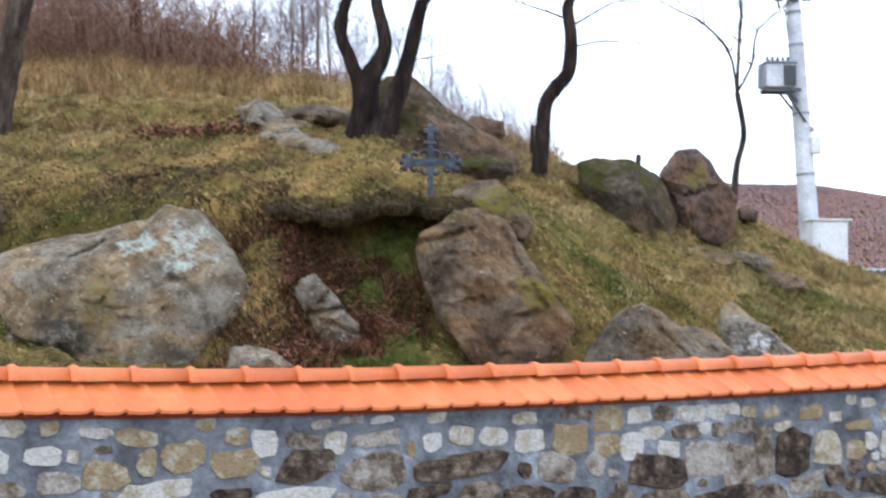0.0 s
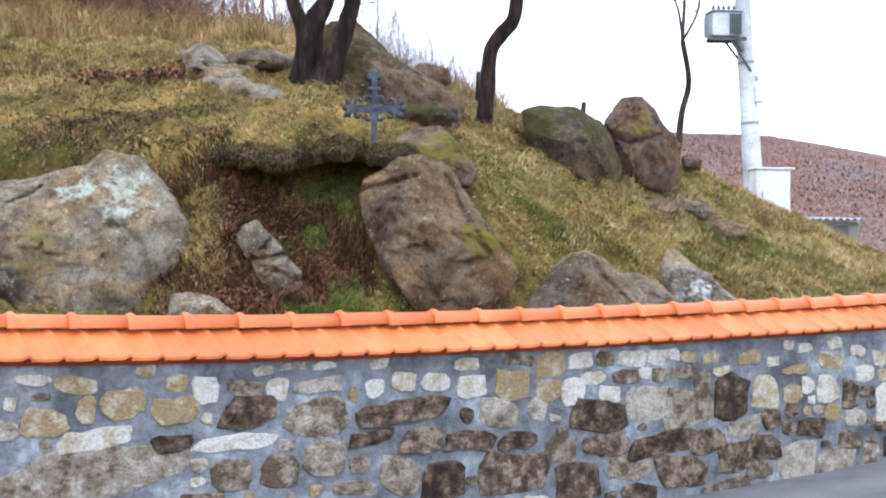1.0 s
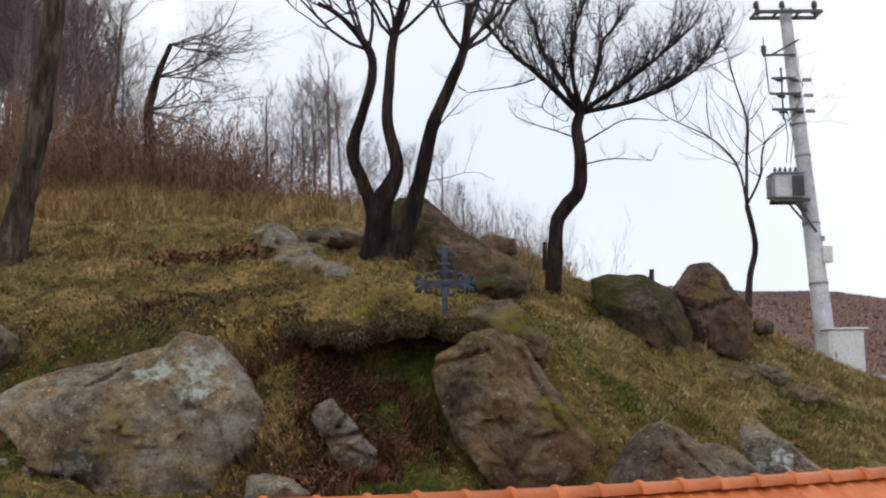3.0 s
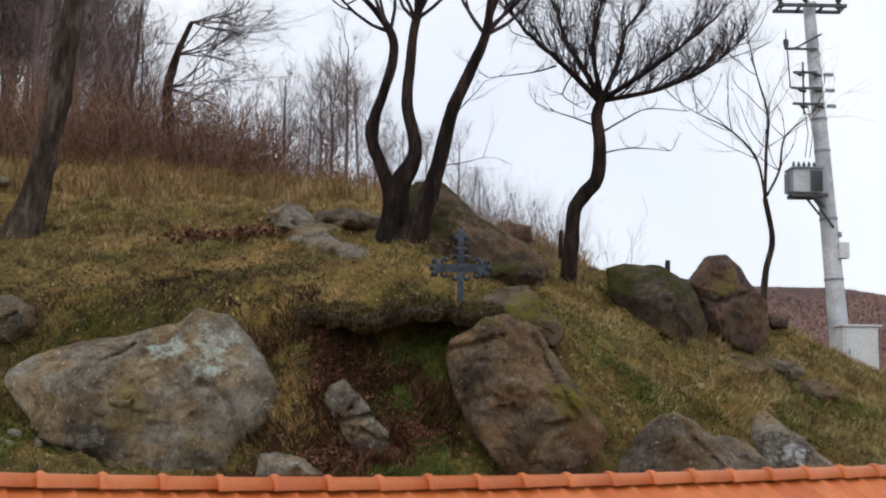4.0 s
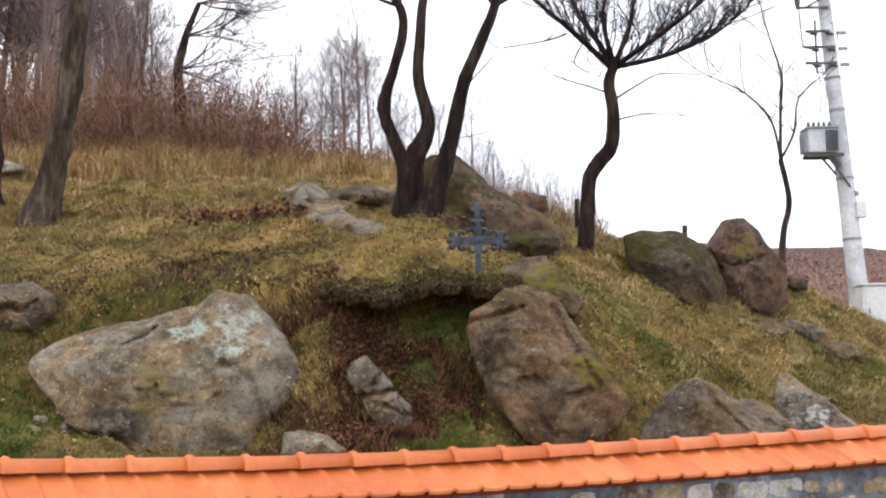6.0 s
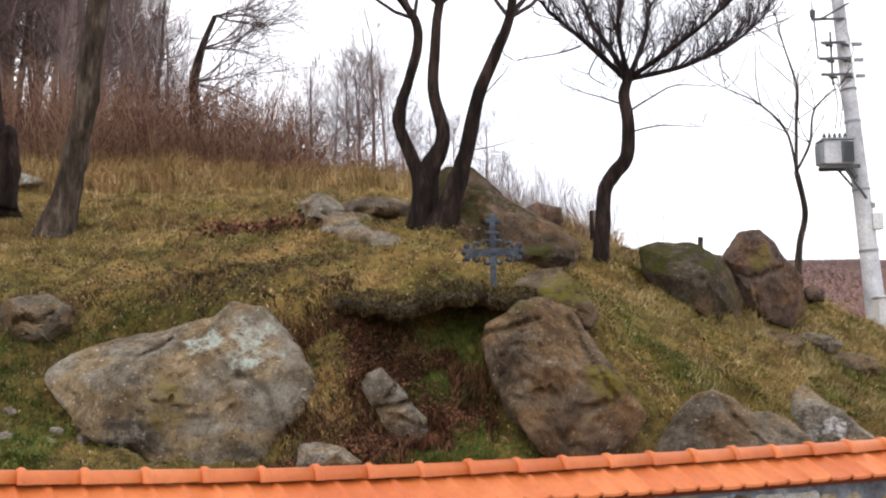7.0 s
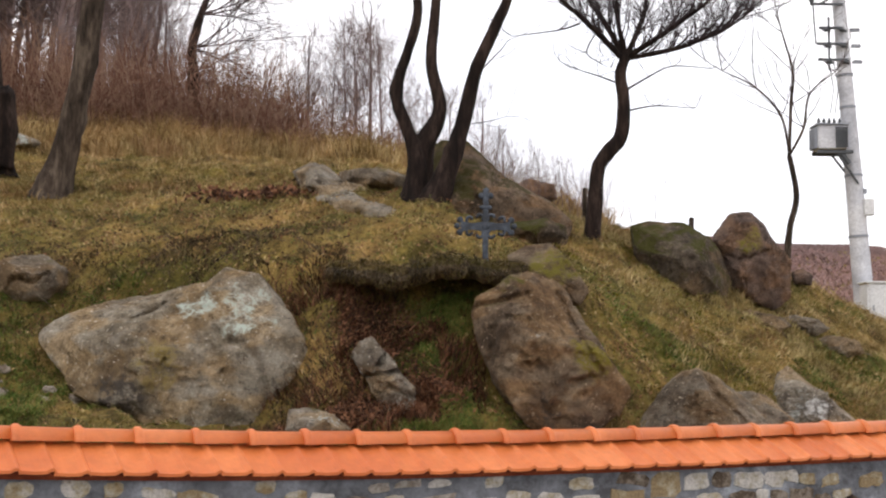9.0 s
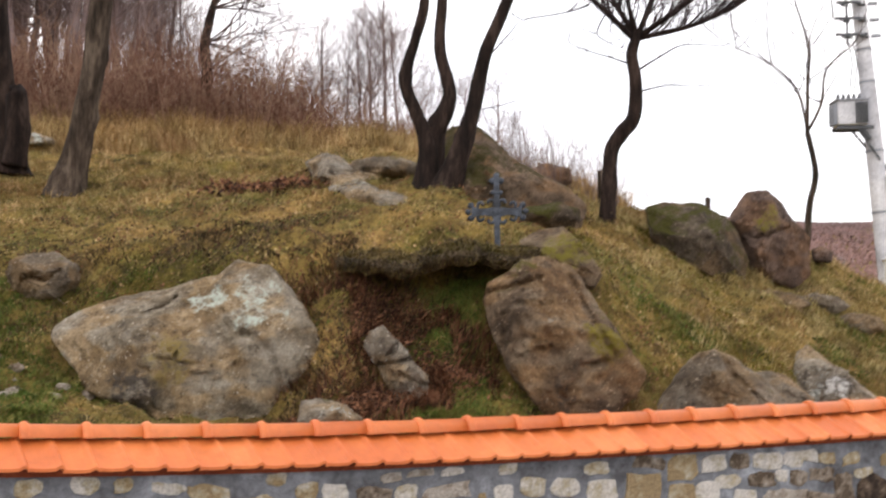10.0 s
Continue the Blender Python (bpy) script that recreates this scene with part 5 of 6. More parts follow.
for k, (q, sp, n) in enumerate((((-0.679, 8.85, 1.93), (0.13, 0.1), 700), ((-0.296, 8.5, 1.485), (0.16, 0.1), 1500), ((-0.158, 8.5, 1.445), (0.12, 0.1), 900), ((-0.566, 9, 2.103), (0.16, 0.1), 600), ((-0.898, 8.1, 1.304), (0.16, 0.1), 1100), ((-0.692, 8.1, 1.267), (0.1, 0.08), 700))):
    litter("dead_bracken", "clump of rust-brown dead bracken in the hollow", M_DEADLEAF, n * 2, q[:2], sp, 0.012, 0.10, 60 + k, "dead bracken")
litter("dead_leaves", "scattered brown dead leaves on the turf", M_DEADLEAF, 9000, (-1.0, 10.5), (2.6, 1.6), 0.014, 0.03, 3)
litter("dead_leaves", "rusty dead leaves beside the grey slabs", M_DEADLEAF, 1800, (-1.042, 12.7, 3.53)[:2], (0.28, 0.12), 0.03, 0.09, 14)
litter("dead_leaves", "rusty heap of leaves in the grass", M_DEADLEAF, 1500, (-2.1, 12.0), (0.25, 0.15), 0.03, 0.08, 4)

def thatch(name, label, mat, n, area, size, seed, keep=None):
    """Small flat scraps of dead grass and leaf lying on the turf."""
    nr = np.random.default_rng(seed)
    x, y = nr.uniform(area[0], area[1], n), nr.uniform(area[2], area[3], n)
    ok = (y > wall_y(x) + 0.22) & (nr.random(n) < 0.25 + 1.1 * vnoise(x * 3.3, y * 3.3, seed + 9) ** 1.5)
    x, y = x[ok], y[ok]
    n = len(x)
    c = np.stack([x, y, ground_z(x, y) + nr.uniform(0.0, 0.03, n)], -1)
    a = nr.uniform(0, 6.28, n)
    slope = (hill(x, y + 0.1, False) - hill(x, y - 0.1, False)) / 0.2
    u = np.stack([np.cos(a), np.sin(a), np.sin(a) * slope + nr.normal(0, 0.35, n)], -1)
    v = np.stack([-np.sin(a), np.cos(a), np.cos(a) * slope + nr.normal(0, 0.35, n)], -1)
    s = (size * nr.uniform(0.4, 1.6, n))[:, None]
    V = np.stack([c - u * s, c + v * s * 0.35, c + u * s, c - v * s * 0.35], 1).reshape(-1, 3)
    k = np.arange(n)[:, None] * 4
    return tagged(new(name, fast_mesh(name, V, k + np.array([[0, 1, 2, 3]]), mat)), label, "dead leaves", kind="stuff")


thatch("thatch", "scraps of dead grass over the turf", M_GRASS, 60000, (-6, 8.5, 6.8, 15), 0.009, 1)
thatch("thatch", "scraps of brown leaf over the turf", M_DEADLEAF, 70000, (-6, 8, 6.8, 15), 0.009, 2)
thatch("moss", "scraps of green moss and small weeds in the turf", M_GREEN, 60000, (-6, 8, 6.8, 13), 0.009, 3)
thatch("thatch", "scraps of pale straw over the turf", M_RUST_GRASS, 50000, (-6, 8.5, 7.5, 17), 0.011, 4)
M_YELLOW_MOSS = mottled("yellow_green_moss", [(0.10, 0.095, 0.015), (0.19, 0.165, 0.025), (0.28, 0.23, 0.045)], 5.0, 0.95, 14.0, 0, island=0.4)


def moss_strip(x, y, r):
    """Moss grows in bands that run down the shoulder."""
    across = (x - 1.05) - 0.35 * (10.9 - y)
    band = np.exp(-(across / 0.16) ** 2) + 0.7 * np.exp(-((across - 1.1) / 0.22) ** 2) + 0.6 * np.exp(-((across + 0.42) / 0.12) ** 2)
    return r.random(len(x)) < band * (0.3 + 0.9 * vnoise(x * 3, y * 3, 33))


blades("moss", "bands of yellow-green moss running down the shoulder", M_YELLOW_MOSS, 130000, (0.3, 4.2, 9.2, 12.4), 0.022, 0.006, 0.7, 12, moss_strip, "moss")
blades("grass", "soft green grass in patches on the shoulder", M_GREEN, 120000, (1.2, 6.0, 9.6, 13.5), 0.04, 0.003, 0.9, 13, lambda x, y, r: vnoise(x * 1.6 + 3, y * 1.6, 71) > 0.6 + 0.15 * r.random(len(x)))

# turf lip that overhangs the hollow
lip = bmesh.new()
L0, L1 = Vector((-1.002, 9.35, 2.231)), Vector((0.499, 9.35, 2.305))
rings, lip_root, lip_lean, lip_front = [], [], [], []
nr = np.random.default_rng(31)
for i in range(90):
    u = i / 89
    swell = math.sin(math.pi * u) ** 0.45
    c = L0.lerp(L1, u) + Vector((0, 0.12 + 0.03 * math.sin(u * 17), 0.03 * math.sin(u * 11 + 1) + 0.015))
    reach = (0.16 + 0.39 * swell) * (1 + 0.18 * math.sin(u * 23) + 0.12 * math.sin(u * 41))
    ring = []
    for k in range(16):
        a = 2 * math.pi * k / 16
        yy, zz = math.cos(a), math.sin(a)
        q = c + Vector((0, yy * reach - 0.05, zz * (0.04 + 0.025 * swell) + 0.16 * yy * reach))
        q += Vector((0, 1, 1)) * (noise.fractal(q * 9, 1.0, 2.0, 4) * 0.03 + noise.noise(q * 3.2) * 0.035)
        ring.append(lip.verts.new(q))
        if zz > -0.45 and yy < 0.8:
            for _ in range(60):
                lip_root.append(q + Vector((nr.uniform(-0.012, 0.012), nr.uniform(-0.04, 0.04), nr.uniform(-0.02, 0.01))))
                lip_lean.append((nr.normal(0, 0.7), -0.2 - 1.2 * nr.random()))
                lip_front.append(yy < -0.75)
    rings.append(ring)
for a, b in zip(rings, rings[1:]):
    for k in range(16):
        lip.faces.new((a[k], a[(k + 1) % 16], b[(k + 1) % 16], b[k]))
lip.faces.new(rings[0])
lip.faces.new(rings[-1][::-1])
bmesh.ops.recalc_face_normals(lip, faces=lip.faces)
tagged(new("turf_lip", bm_mesh("turf_lip", lip, M_SOIL, True)), "overhanging lip of brown turf above the hollow", "turf", kind="structure")
n = len(lip_root)
lip_root, lip_lean = np.array(lip_root), np.array(lip_lean)
pick = nr.random(n) < np.where(lip_front, 0.75, 0.15)
strands("grass", "brown grass hanging over the turf lip", M_WEED, lip_root[pick], lip_lean[pick], 0.075 * nr.uniform(0.3, 1.6, pick.sum()), 0.003, nr, fall=-0.5)
strands("grass", "straw-coloured grass on the turf lip", M_GRASS, lip_root[~pick], lip_lean[~pick], 0.06 * nr.uniform(0.4, 1.5, (~pick).sum()), 0.003, nr, fall=-0.2)

# ---------------------------------------------------------------- the stone wall with its tile cap
heading = math.atan(WALL_M)
U = Vector((math.cos(heading), math.sin(heading), 0))           # along the wall
N = Vector((math.sin(heading), -math.cos(heading), 0))          # out of its front
THICK, FACE = 0.36, 0.18
X0, X1 = -6.5, 7.6


def wall_point(s, out, z):
    """s: metres along the wall from x = 0; out: towards the road."""
    p = Vector((0, WALL_Y0, 0)) + U * s + N * out
    p.z = z
    return p


def top_at(s):
    return float(ridge_z(s * U.x))


def foot_at(s):
    return float(road_z(s * U.x)) - 0.08


S0, S1 = X0 / U.x, X1 / U.x
wall = new("wall_front")
tagged(wall, "rubble stone boundary wall with wide grey mortar joints", "wall", kind="structure")
n = 180
V, F = [], []
for i in range(n + 1):
    s = S0 + (S1 - S0) * i / n
    zt, zb = top_at(s) - 0.2, foot_at(s)
    for out, z in ((FACE, zb), (FACE, zb + (zt - zb) * 0.33), (FACE, zb + (zt - zb) * 0.66), (FACE, zt), (-FACE, zt), (-FACE, zb)):
        V.append(wall_point(s, out, z))
for i in range(n):
    a = i * 6
    for k in range(5):
        F.append((a + k, a + 6 + k, a + 7 + k, a + k + 1))
core = new("mortar", fast_mesh("mortar", V, F, M_MORTAR, False))
core.parent = wall
tagged(core, "grey smeared mortar")
bm = bmesh.new()
pr = []
for i in range(81):
    s = S0 + (S1 - S0) * i / 80
    z = top_at(s)
    pr.append([bm.verts.new(wall_point(s, o, z + dz)) for o, dz in ((FACE + 0.03, -0.245), (FACE + 0.045, -0.205), (0, -0.075), (-FACE - 0.045, -0.205), (-FACE - 0.03, -0.245))])
for a, b in zip(pr, pr[1:]):
    for k in range(5):
        bm.faces.new((a[k], b[k], b[(k + 1) % 5], a[(k + 1) % 5]))
bmesh.ops.recalc_face_normals(bm, faces=bm.faces)
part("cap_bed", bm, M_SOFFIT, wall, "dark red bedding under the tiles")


def ridge_tile_mesh(length):
    """A half-round ridge tile, wider at its collar."""
    bm = bmesh.new()
    prof = [(-0.5, 0.062), (-0.485, 0.071), (-0.44, 0.077), (-0.385, 0.076), (-0.345, 0.068), (-0.32, 0.0635), (0.5, 0.060)]
    rows = []
    for u, r in prof:
        rows.append([bm.verts.new((u * length + (0.0), -r * 1.25 * math.cos(math.pi * k / 10), r * 1.12 * math.sin(math.pi * k / 10) - 0.062)) for k in range(11)])
    for a, b in zip(rows, rows[1:]):
        for k in range(10):
            bm.faces.new((a[k], b[k], b[k + 1], a[k + 1]))
    bm.faces.new(rows[0])
    bm.faces.new(rows[-1][::-1])
    bmesh.ops.recalc_face_normals(bm, faces=bm.faces)
    return bm_mesh("ridge_tile", bm, M_TILE, True)


def slope_tile_mesh(width, run, drop):
    """A flat interlocking tile, laid askew, with a roll along one side and a worn lower edge."""
    bm = bmesh.new()
    prof = [(-0.5, 0.0), (-0.46, 0.004), (-0.1, 0.001), (0.26, 0.004), (0.34, 0.012), (0.41, 0.019), (0.48, 0.018), (0.53, 0.008), (0.55, 0.0)]
    th = 0.017
    rows = []
    for v in (0.0, 1.0):
        rows.append([bm.verts.new((u * width + v * 0.045, -v * run, -v * drop + z)) for u, z in prof] + [bm.verts.new((u * width + v * 0.045, -v * run, -v * drop + z - th)) for u, z in prof[::-1]])
    m = len(rows[0])
    for k in range(m):
        bm.faces.new((rows[0][k], rows[1][k], rows[1][(k + 1) % m], rows[0][(k + 1) % m]))
    bm.faces.new(rows[1])
    bm.faces.new(rows[0][::-1])
    bmesh.ops.recalc_face_normals(bm, faces=bm.faces)
    return bm_mesh("roof_tile", bm, M_TILE, False)


RIDGE, TILE = 0.315, 0.172
RUN, DROP = 0.235, 0.135
ridge_me, tile_me = ridge_tile_mesh(RIDGE * 1.02), slope_tile_mesh(TILE, RUN, DROP)
cap = new("wall_cap")
tagged(cap, "bright orange clay tile cap along the stone wall", "wall cap", kind="structure")
rng = random.Random(17)
yaw = math.degrees(heading)
s = S0
while s < S1:
    tiltz = math.degrees(math.atan2(top_at(s + 0.2) - top_at(s - 0.2), 0.4))
    ob = new("ridge_tile", ridge_me)
    ob.parent = cap
    ob.matrix_basis = Matrix.Translation(wall_point(s, rng.uniform(-0.004, 0.004), top_at(s) + 0.006 + rng.uniform(-0.003, 0.003))) @ pose(0, 0, 0, 0, 0, yaw) @ pose(0, 0, 0, rng.uniform(-2, 2), -tiltz - 0.8, rng.uniform(-0.8, 0.8))
    s += RIDGE
s = S0
while s < S1:
    tiltz = math.degrees(math.atan2(top_at(s + 0.2) - top_at(s - 0.2), 0.4))
    for back in (0, 180):
        ob = new("roof_tile", tile_me)
        ob.parent = cap
        ob.matrix_basis = Matrix.Translation(wall_point(s, 0.03 if not back else -0.03, top_at(s) - 0.068 + rng.uniform(-0.002, 0.002))) @ pose(0, 0, 0, 0, 0, yaw + back) @ pose(0, 0, 0, rng.uniform(-1, 1), (-tiltz if not back else tiltz), rng.uniform(-0.8, 0.8))
    s += TILE


def stone_outline(w, h, rng):
    """The outline of a rubble stone: a broken rectangle, its corners knocked about and some cut off."""
    corners = [(-0.5, -0.5), (0.5, -0.5), (0.5, 0.5), (-0.5, 0.5)]
    turn, out = math.radians(rng.uniform(-6, 6)), []
    for k, (x, z) in enumerate(corners):
        x, z = x + rng.uniform(-0.09, 0.09), z + rng.uniform(-0.11, 0.11)
        (px, pz), (qx, qz) = corners[k - 1], corners[(k + 1) % 4]
        if rng.random() < 0.6:
            a, b = rng.uniform(0.12, 0.38), rng.uniform(0.12, 0.38)
            out += [(x + (px - x) * a, z + (pz - z) * a), (x + (qx - x) * b, z + (qz - z) * b)]
        else:
            out.append((x, z))
        if rng.random() < 0.4:
            out.append(((x + qx) / 2 + rng.uniform(-0.06, 0.06), (z + qz) / 2 + rng.uniform(-0.06, 0.06)))
    return [(x * w * math.cos(turn) - z * h * math.sin(turn), x * w * math.sin(turn) + z * h * math.cos(turn)) for x, z in out]


def stone_shape(poly, proud, rng):
    """Vertices and faces of one stone: wandering sides, worn edges and an uneven face."""
    pts = []
    for k in range(len(poly)):
        (x0, z0), (x1, z1) = poly[k], poly[(k + 1) % len(poly)]
        ln = math.hypot(x1 - x0, z1 - z0)
        m = 2
        for j in range(m):
            u = (j + (0.18 if j == 0 else 0)) / m
            w = 0.14 * ln / m
            pts.append((x0 + (x1 - x0) * u + rng.uniform(-w, w), z0 + (z1 - z0) * u + rng.uniform(-w, w)))
    n = len(pts)
    cx, cz = sum(p[0] for p in pts) / n, sum(p[1] for p in pts) / n
    V, F = [], []
    for k_in, out in ((1.03, -0.02), (1.0, proud * 0.5), (0.95, proud * 0.9), (0.6, proud)):
        for x, z in pts:
            V.append((cx + (x - cx) * k_in, out + (rng.uniform(-0.25, 0.25) * proud if out > 0.4 * proud else 0), cz + (z - cz) * k_in))
    for r in range(3):
        for k in range(n):
            F.append((r * n + k, r * n + (k + 1) % n, (r + 1) * n + (k + 1) % n, (r + 1) * n + k))
    V.append((cx, proud * rng.uniform(0.8, 1.2), cz))
    for k in range(n):
        F.append((3 * n + k, 3 * n + (k + 1) % n, 4 * n))
    return (cx, cz), [(x - cx, o, z - cz) for x, o, z in V], F


# the stones that stand out, course by course: s, depth under the ridge, width, height, kind (pale, buff, brown)
COURSE_TOP = [(-1.82, 0.32, 0.17, 0.06, 'p'), (-1.61, 0.35, 0.20, 0.07, 'p'), (-1.78, 0.41, 0.10, 0.04, 'u'), (-1.06, 0.35, 0.12, 0.08, 'p'), (-0.90, 0.39, 0.14, 0.15, 'p'), (-0.68, 0.39, 0.19, 0.09, 'u'), (-0.48, 0.41, 0.13, 0.13, 'p'), (-0.24, 0.39, 0.29, 0.09, 'u'), (0.13, 0.43, 0.13, 0.10, 'p'), (0.32, 0.40, 0.15, 0.10, 'p'), (0.54, 0.42, 0.18, 0.10, 'p'), (-0.01, 0.46, 0.05, 0.08, 'p'), (-0.57, 0.30, 0.12, 0.05, 'u'), (-0.39, 0.28, 0.15, 0.04, 'u'), (-0.19, 0.28, 0.13, 0.04, 'p')]
COURSE_TOP_ON = [(1.13, 0.30, 0.21, 0.07, 'u'), (1.37, 0.34, 0.23, 0.14, 'p'), (1.60, 0.32, 0.17, 0.10, 'p'), (1.80, 0.32, 0.14, 0.09, 'u'), (2.02, 0.33, 0.22, 0.09, 'p'), (2.22, 0.33, 0.15, 0.09, 'p'), (2.36, 0.32, 0.10, 0.08, 'p'), (2.49, 0.34, 0.12, 0.07, 'p'), (2.69, 0.36, 0.13, 0.07, 'p'), (3.05, 0.37, 0.18, 0.09, 'p'), (3.27, 0.42, 0.11, 0.07, 'p'), (1.71, 0.45, 0.19, 0.09, 'p'), (1.97, 0.45, 0.20, 0.09, 'u'), (2.12, 0.44, 0.09, 0.07, 'p'), (2.26, 0.46, 0.14, 0.09, 'u'), (2.45, 0.45, 0.18, 0.08, 'u'), (2.79, 0.46, 0.15, 0.06, 'p'), (3.47, 0.49, 0.24, 0.06, 'p'), (4.19, 0.56, 0.19, 0.11, 'p'), (4.34, 0.46, 0.14, 0.12, 'p')]
COURSE_UPPER = [(-1.76, 0.54, 0.22, 0.14, 'p'), (-1.55, 0.48, 0.09, 0.14, 'p'), (-1.35, 0.46, 0.23, 0.16, 'p'), (-1.07, 0.50, 0.25, 0.14, 'p'), (-0.89, 0.55, 0.06, 0.06, 'p'), (-0.66, 0.53, 0.31, 0.15, 'b'), (-0.25, 0.58, 0.38, 0.19, 'u'), (0.32, 0.58, 0.62, 0.13, 'b'), (0.79, 0.46, 0.21, 0.12, 'p'), (1.09, 0.45, 0.25, 0.17, 'p'), (1.37, 0.51, 0.19, 0.14, 'p'), (1.55, 0.53, 0.16, 0.16, 'p'), (1.83, 0.56, 0.17, 0.11, 'p'), (2.62, 0.55, 0.14, 0.17, 'u'), (1.27, 0.62, 0.14, 0.15, 'u')]
COURSE_UPPER_ON = [(2.13, 0.64, 0.32, 0.23, 'u'), (2.50, 0.69, 0.41, 0.24, 'u'), (2.88, 0.65, 0.31, 0.33, 'b'), (3.20, 0.63, 0.23, 0.20, 'p'), (3.45, 0.66, 0.18, 0.12, 'p'), (3.60, 0.61, 0.13, 0.11, 'p'), (3.80, 0.65, 0.20, 0.18, 'p'), (4.03, 0.71, 0.16, 0.18, 'b'), (4.42, 0.79, 0.24, 0.25, 'p'), (1.74, 0.71, 0.45, 0.20, 'b'), (0.98, 0.63, 0.27, 0.15, 'u'), (0.76, 0.63, 0.09, 0.10, 'b'), (3.00, 0.87, 0.28, 0.13, 'u'), (3.45, 0.78, 0.12, 0.10, 'b'), (3.65, 0.91, 0.28, 0.13, 'b'), (3.85, 0.83, 0.14, 0.12, 'p')]
COURSE_MIDDLE = [(-1.50, 0.64, 0.38, 0.11, 'p'), (-1.08, 0.68, 0.22, 0.10, 'b'), (-0.72, 0.69, 0.45, 0.09, 'p'), (0.10, 0.72, 0.26, 0.08, 'b'), (0.44, 0.76, 0.25, 0.15, 'b'), (-1.52, 0.84, 1.00, 0.21, 'u'), (-0.75, 0.87, 0.23, 0.17, 'u'), (-0.46, 0.87, 0.22, 0.18, 'u'), (-0.19, 0.82, 0.24, 0.19, 'u'), (0.03, 0.87, 0.13, 0.10, 'u'), (0.29, 0.96, 0.27, 0.21, 'u'), (0.61, 1.02, 0.25, 0.22, 'b'), (-0.01, 1.01, 0.26, 0.08, 'u')]
COURSE_LOWER = [(0.78, 0.79, 0.32, 0.11, 'b'), (1.14, 0.81, 0.27, 0.10, 'b'), (1.44, 0.89, 0.22, 0.15, 'u'), (1.79, 0.89, 0.33, 0.14, 'b'), (2.27, 0.91, 0.52, 0.15, 'b'), (2.68, 0.93, 0.27, 0.17, 'b'), (1.11, 1.01, 0.49, 0.26, 'b'), (1.59, 1.10, 0.36, 0.22, 'b'), (2.02, 1.06, 0.33, 0.15, 'u'), (2.46, 1.11, 0.44, 0.21, 'b'), (2.91, 1.06, 0.28, 0.2, 'b'), (3.20, 1.01, 0.25, 0.15, 'b'), (3.14, 1.18, 0.23, 0.11, 'u'), (3.49, 1.15, 0.36, 0.26, 'u'), (3.89, 1.21, 0.37, 0.19, 'u'), (4.25, 1.20, 0.17, 0.18, 'u'), (4.04, 1.05, 0.23, 0.12, 'b'), (2.08, 1.23, 0.30, 0.11, 'b'), (2.82, 1.27, 0.44, 0.10, 'u')]
rng = random.Random(23)
KINDS = {"p": "pale", "u": "buff", "b": "brown"}
laid = [(*q[:4], KINDS[q[4]]) for q in COURSE_TOP + COURSE_TOP_ON + COURSE_UPPER + COURSE_UPPER_ON + COURSE_MIDDLE + COURSE_LOWER]
taken = np.array([q[:4] for q in laid])
for w, h, tries, lo, hi, gap in ((0.30, 0.15, 1500, 0.62, 1.25, 0.012), (0.2, 0.13, 3000, 0.45, 1.25, 0.014), (0.15, 0.10, 3500, 0.29, 1.25, 0.02), (0.11, 0.075, 4500, 0.28, 1.25, 0.018), (0.07, 0.055, 5000, 0.4, 1.25, 0.012)):
    for _ in range(tries):
        s, d = rng.uniform(S0 + 0.2, S1 - 0.2), rng.uniform(lo, hi)
        ww, hh = w * rng.uniform(0.75, 1.45), h * rng.uniform(0.75, 1.2)
        g = gap if d > 0.55 else gap + 0.018
        if d - hh / 2 < 0.245 or d + hh / 2 > top_at(s) - foot_at(s) - 0.03:
            continue
        if np.any((np.abs(taken[:, 0] - s) < (taken[:, 2] + ww) / 2 + g) & (np.abs(taken[:, 1] - d) < (taken[:, 3] + hh) / 2 + g)):
            continue
        dark = min(1.0, max(0.0, (d - 0.5) * 2.4)) * (0.85 if s > 0.1 else 0.4)
        kind = "brown" if rng.random() < dark else ("buff" if d > 0.5 and rng.random() < 0.7 else "pale")
        laid.append((s, d, ww, hh, kind))
        taken = np.vstack([taken, (s, d, ww, hh)])
SHADES = {"brown": M_STONE_BROWN, "buff": M_STONE_BUFF, "pale": M_STONE_PALE}
near, outer = [], {"pale": ([], []), "buff": ([], []), "brown": ([], [])}
for s, d, w, h, kind in laid:
    (cx, cd), V, F = stone_shape(stone_outline(w * 1.06, h * 1.08, rng), rng.uniform(0.006, 0.014) + (0.012 if kind == "brown" else 0), rng)
    # the 300 largest in the stretch that the camera faces are pieces of their own
    near.append((-w * h if -2.7 < s < 5.0 else 1.0, cx + s, cd + d, V, F, kind))
near.sort(key=lambda q: q[0])
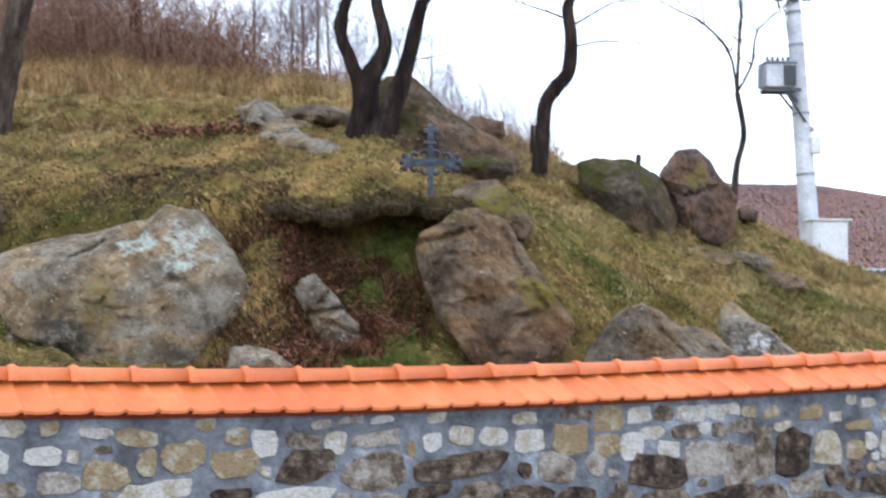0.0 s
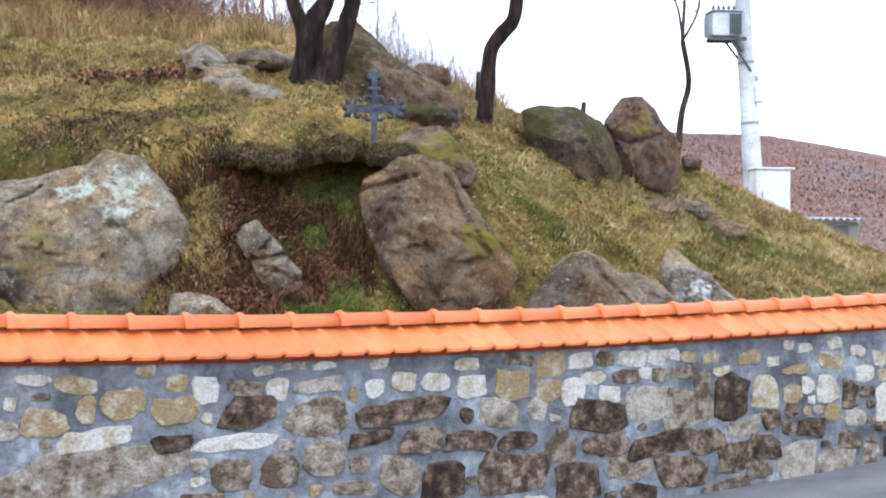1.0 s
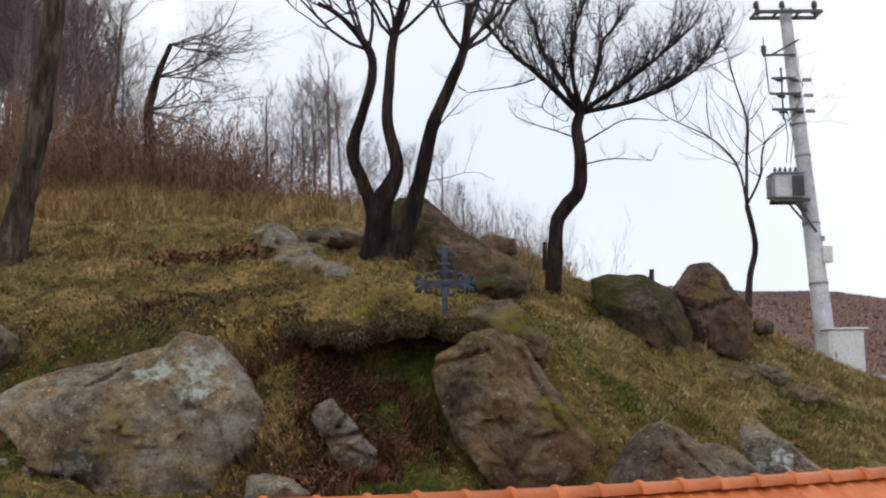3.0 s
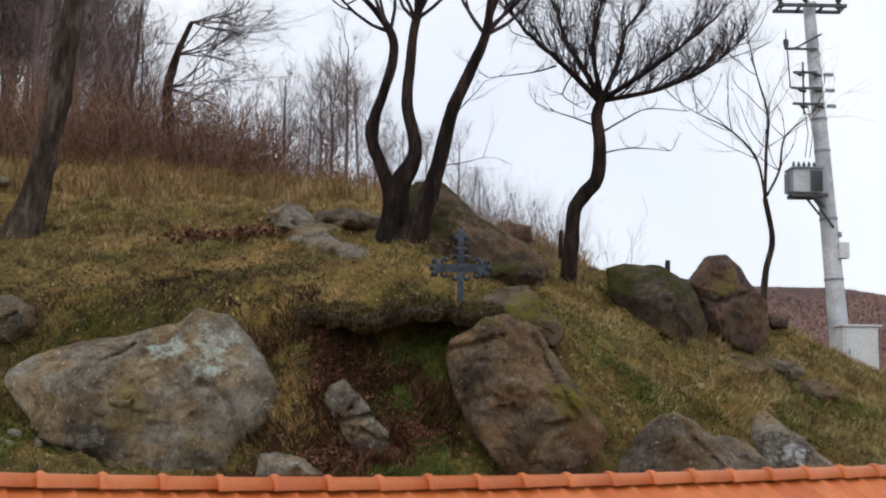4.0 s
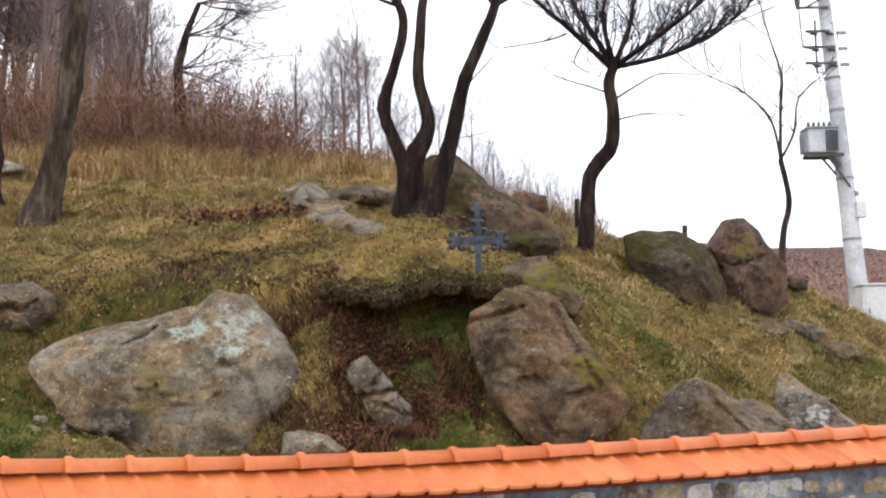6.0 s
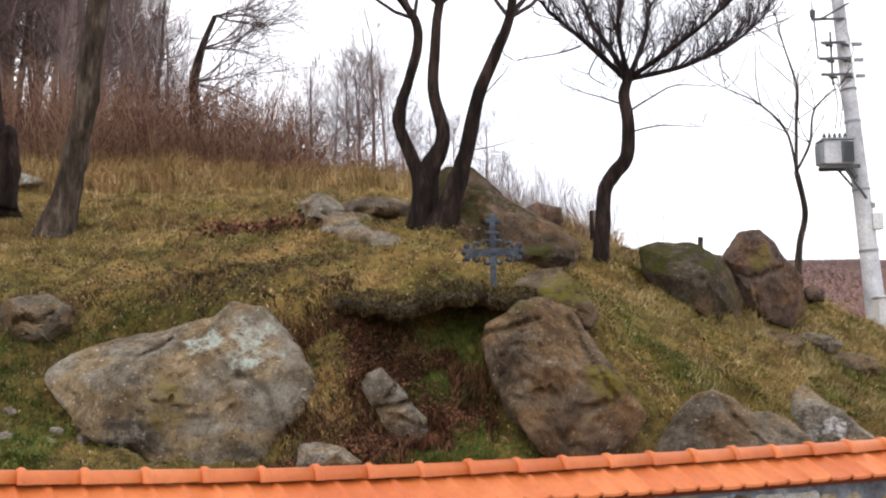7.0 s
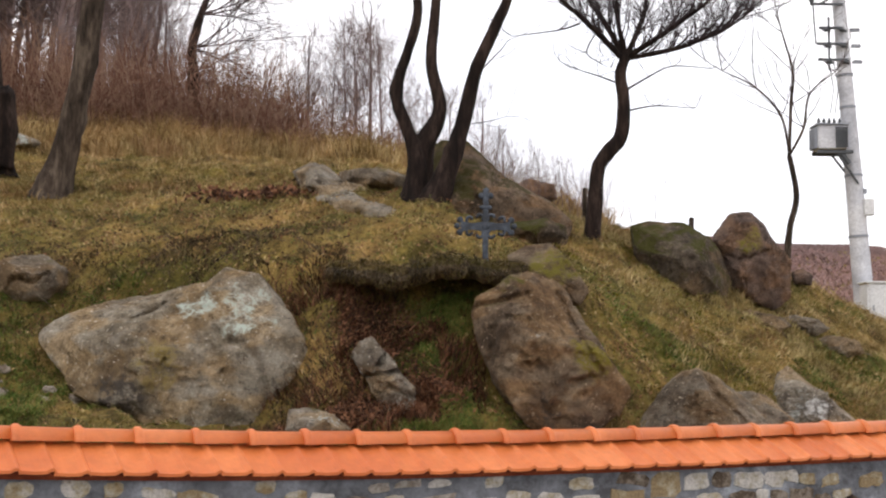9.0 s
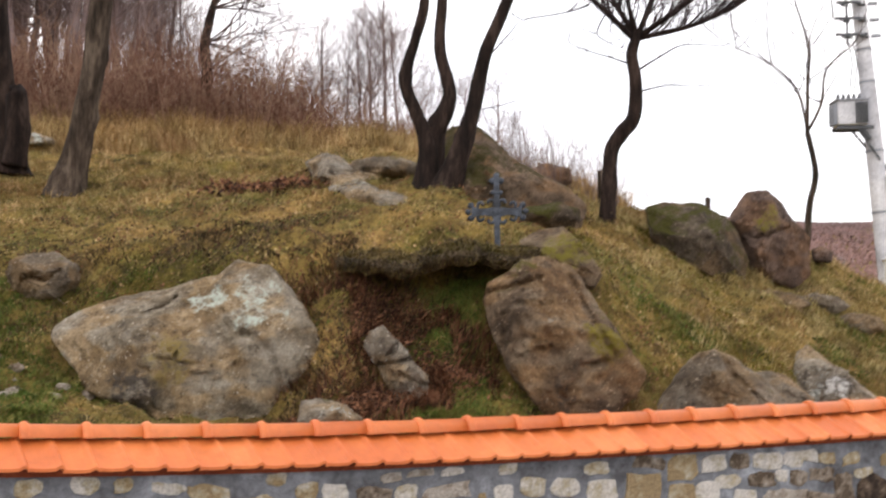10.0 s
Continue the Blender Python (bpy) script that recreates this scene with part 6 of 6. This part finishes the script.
for rank, (_, cx, cd, V, F, kind) in enumerate(near):
    m = Matrix.Translation(wall_point(cx, FACE, top_at(cx) - cd)) @ pose(0, 0, 0, 0, 0, yaw)
    V = [(x, -o, -z) for x, o, z in V]
    if rank < 300:
        me = bpy.data.meshes.new("stone")
        me.from_pydata(V, [], F)
        me.materials.append(SHADES[kind])
        ob = new("stone", me)
        ob.parent = wall
        ob.matrix_basis = m
    else:
        vs, fs = outer[kind]
        base = len(vs)
        vs += [m @ Vector(v) for v in V]
        fs += [tuple(i + base for i in f) for f in F]
for kind, (vs, fs) in outer.items():
    me = bpy.data.meshes.new("outer_stones")
    me.from_pydata(vs, [], fs)
    me.materials.append(SHADES[kind])
    ob = new("outer_stones", me)
    ob.parent = wall
    tagged(ob, "rubble stones further along the wall", kind="stuff")

# the next stretch of wall beyond the pole
far = new("wall_far")
tagged(far, "further stretch of stone wall with an orange tile cap", "wall", kind="structure")
A, Bq = Vector((8.0, 20.2, 0)), Vector((16.0, 18.6, 0))
d = (Bq - A).normalized()
ang = math.degrees(math.atan2(d.y, d.x))
bm = bmesh.new()
add_box(bm, 4.1, 0, 0.6, 8.2, 0.36, 1.5)
core = part("core", bm, M_MORTAR, far)
core.matrix_basis = Matrix.Translation(A) @ pose(0, 0, 0, 0, 0, ang)
for k in range(26):
    ob = new("ridge_tile", ridge_me)
    ob.parent = far
    ob.matrix_basis = Matrix.Translation(A + d * (k * RIDGE)) @ pose(0, 0, 1.55, 0, 0, ang)
for k in range(48):
    for back in (0, 180):
        ob = new("roof_tile", tile_me)
        ob.parent = far
        ob.matrix_basis = Matrix.Translation(A + d * (k * TILE)) @ pose(0, 0, 1.5, 0, 0, ang + back)
_, V, F = stone_shape([(-0.1, -0.06), (0.08, -0.07), (0.11, 0.02), (0.03, 0.07), (-0.09, 0.06)], 0.03, rng)
far_me = bpy.data.meshes.new("stone")
far_me.from_pydata([(x, -o, z) for x, o, z in V], [], F)
far_me.materials.append(M_STONE_PALE)
for k in range(60):
    ob = new("stone", far_me)
    ob.parent = far
    ob.matrix_basis = Matrix.Translation(A + d * (0.15 + (k % 20) * 0.4 + rng.uniform(-0.08, 0.08))) @ pose(0, 0, 0.35 + (k // 20) * 0.3, 0, 0, ang) @ Matrix.Translation((0, -0.178, 0)) @ Matrix.Diagonal((rng.uniform(0.8, 1.6), 1, rng.uniform(0.8, 1.4), 1))
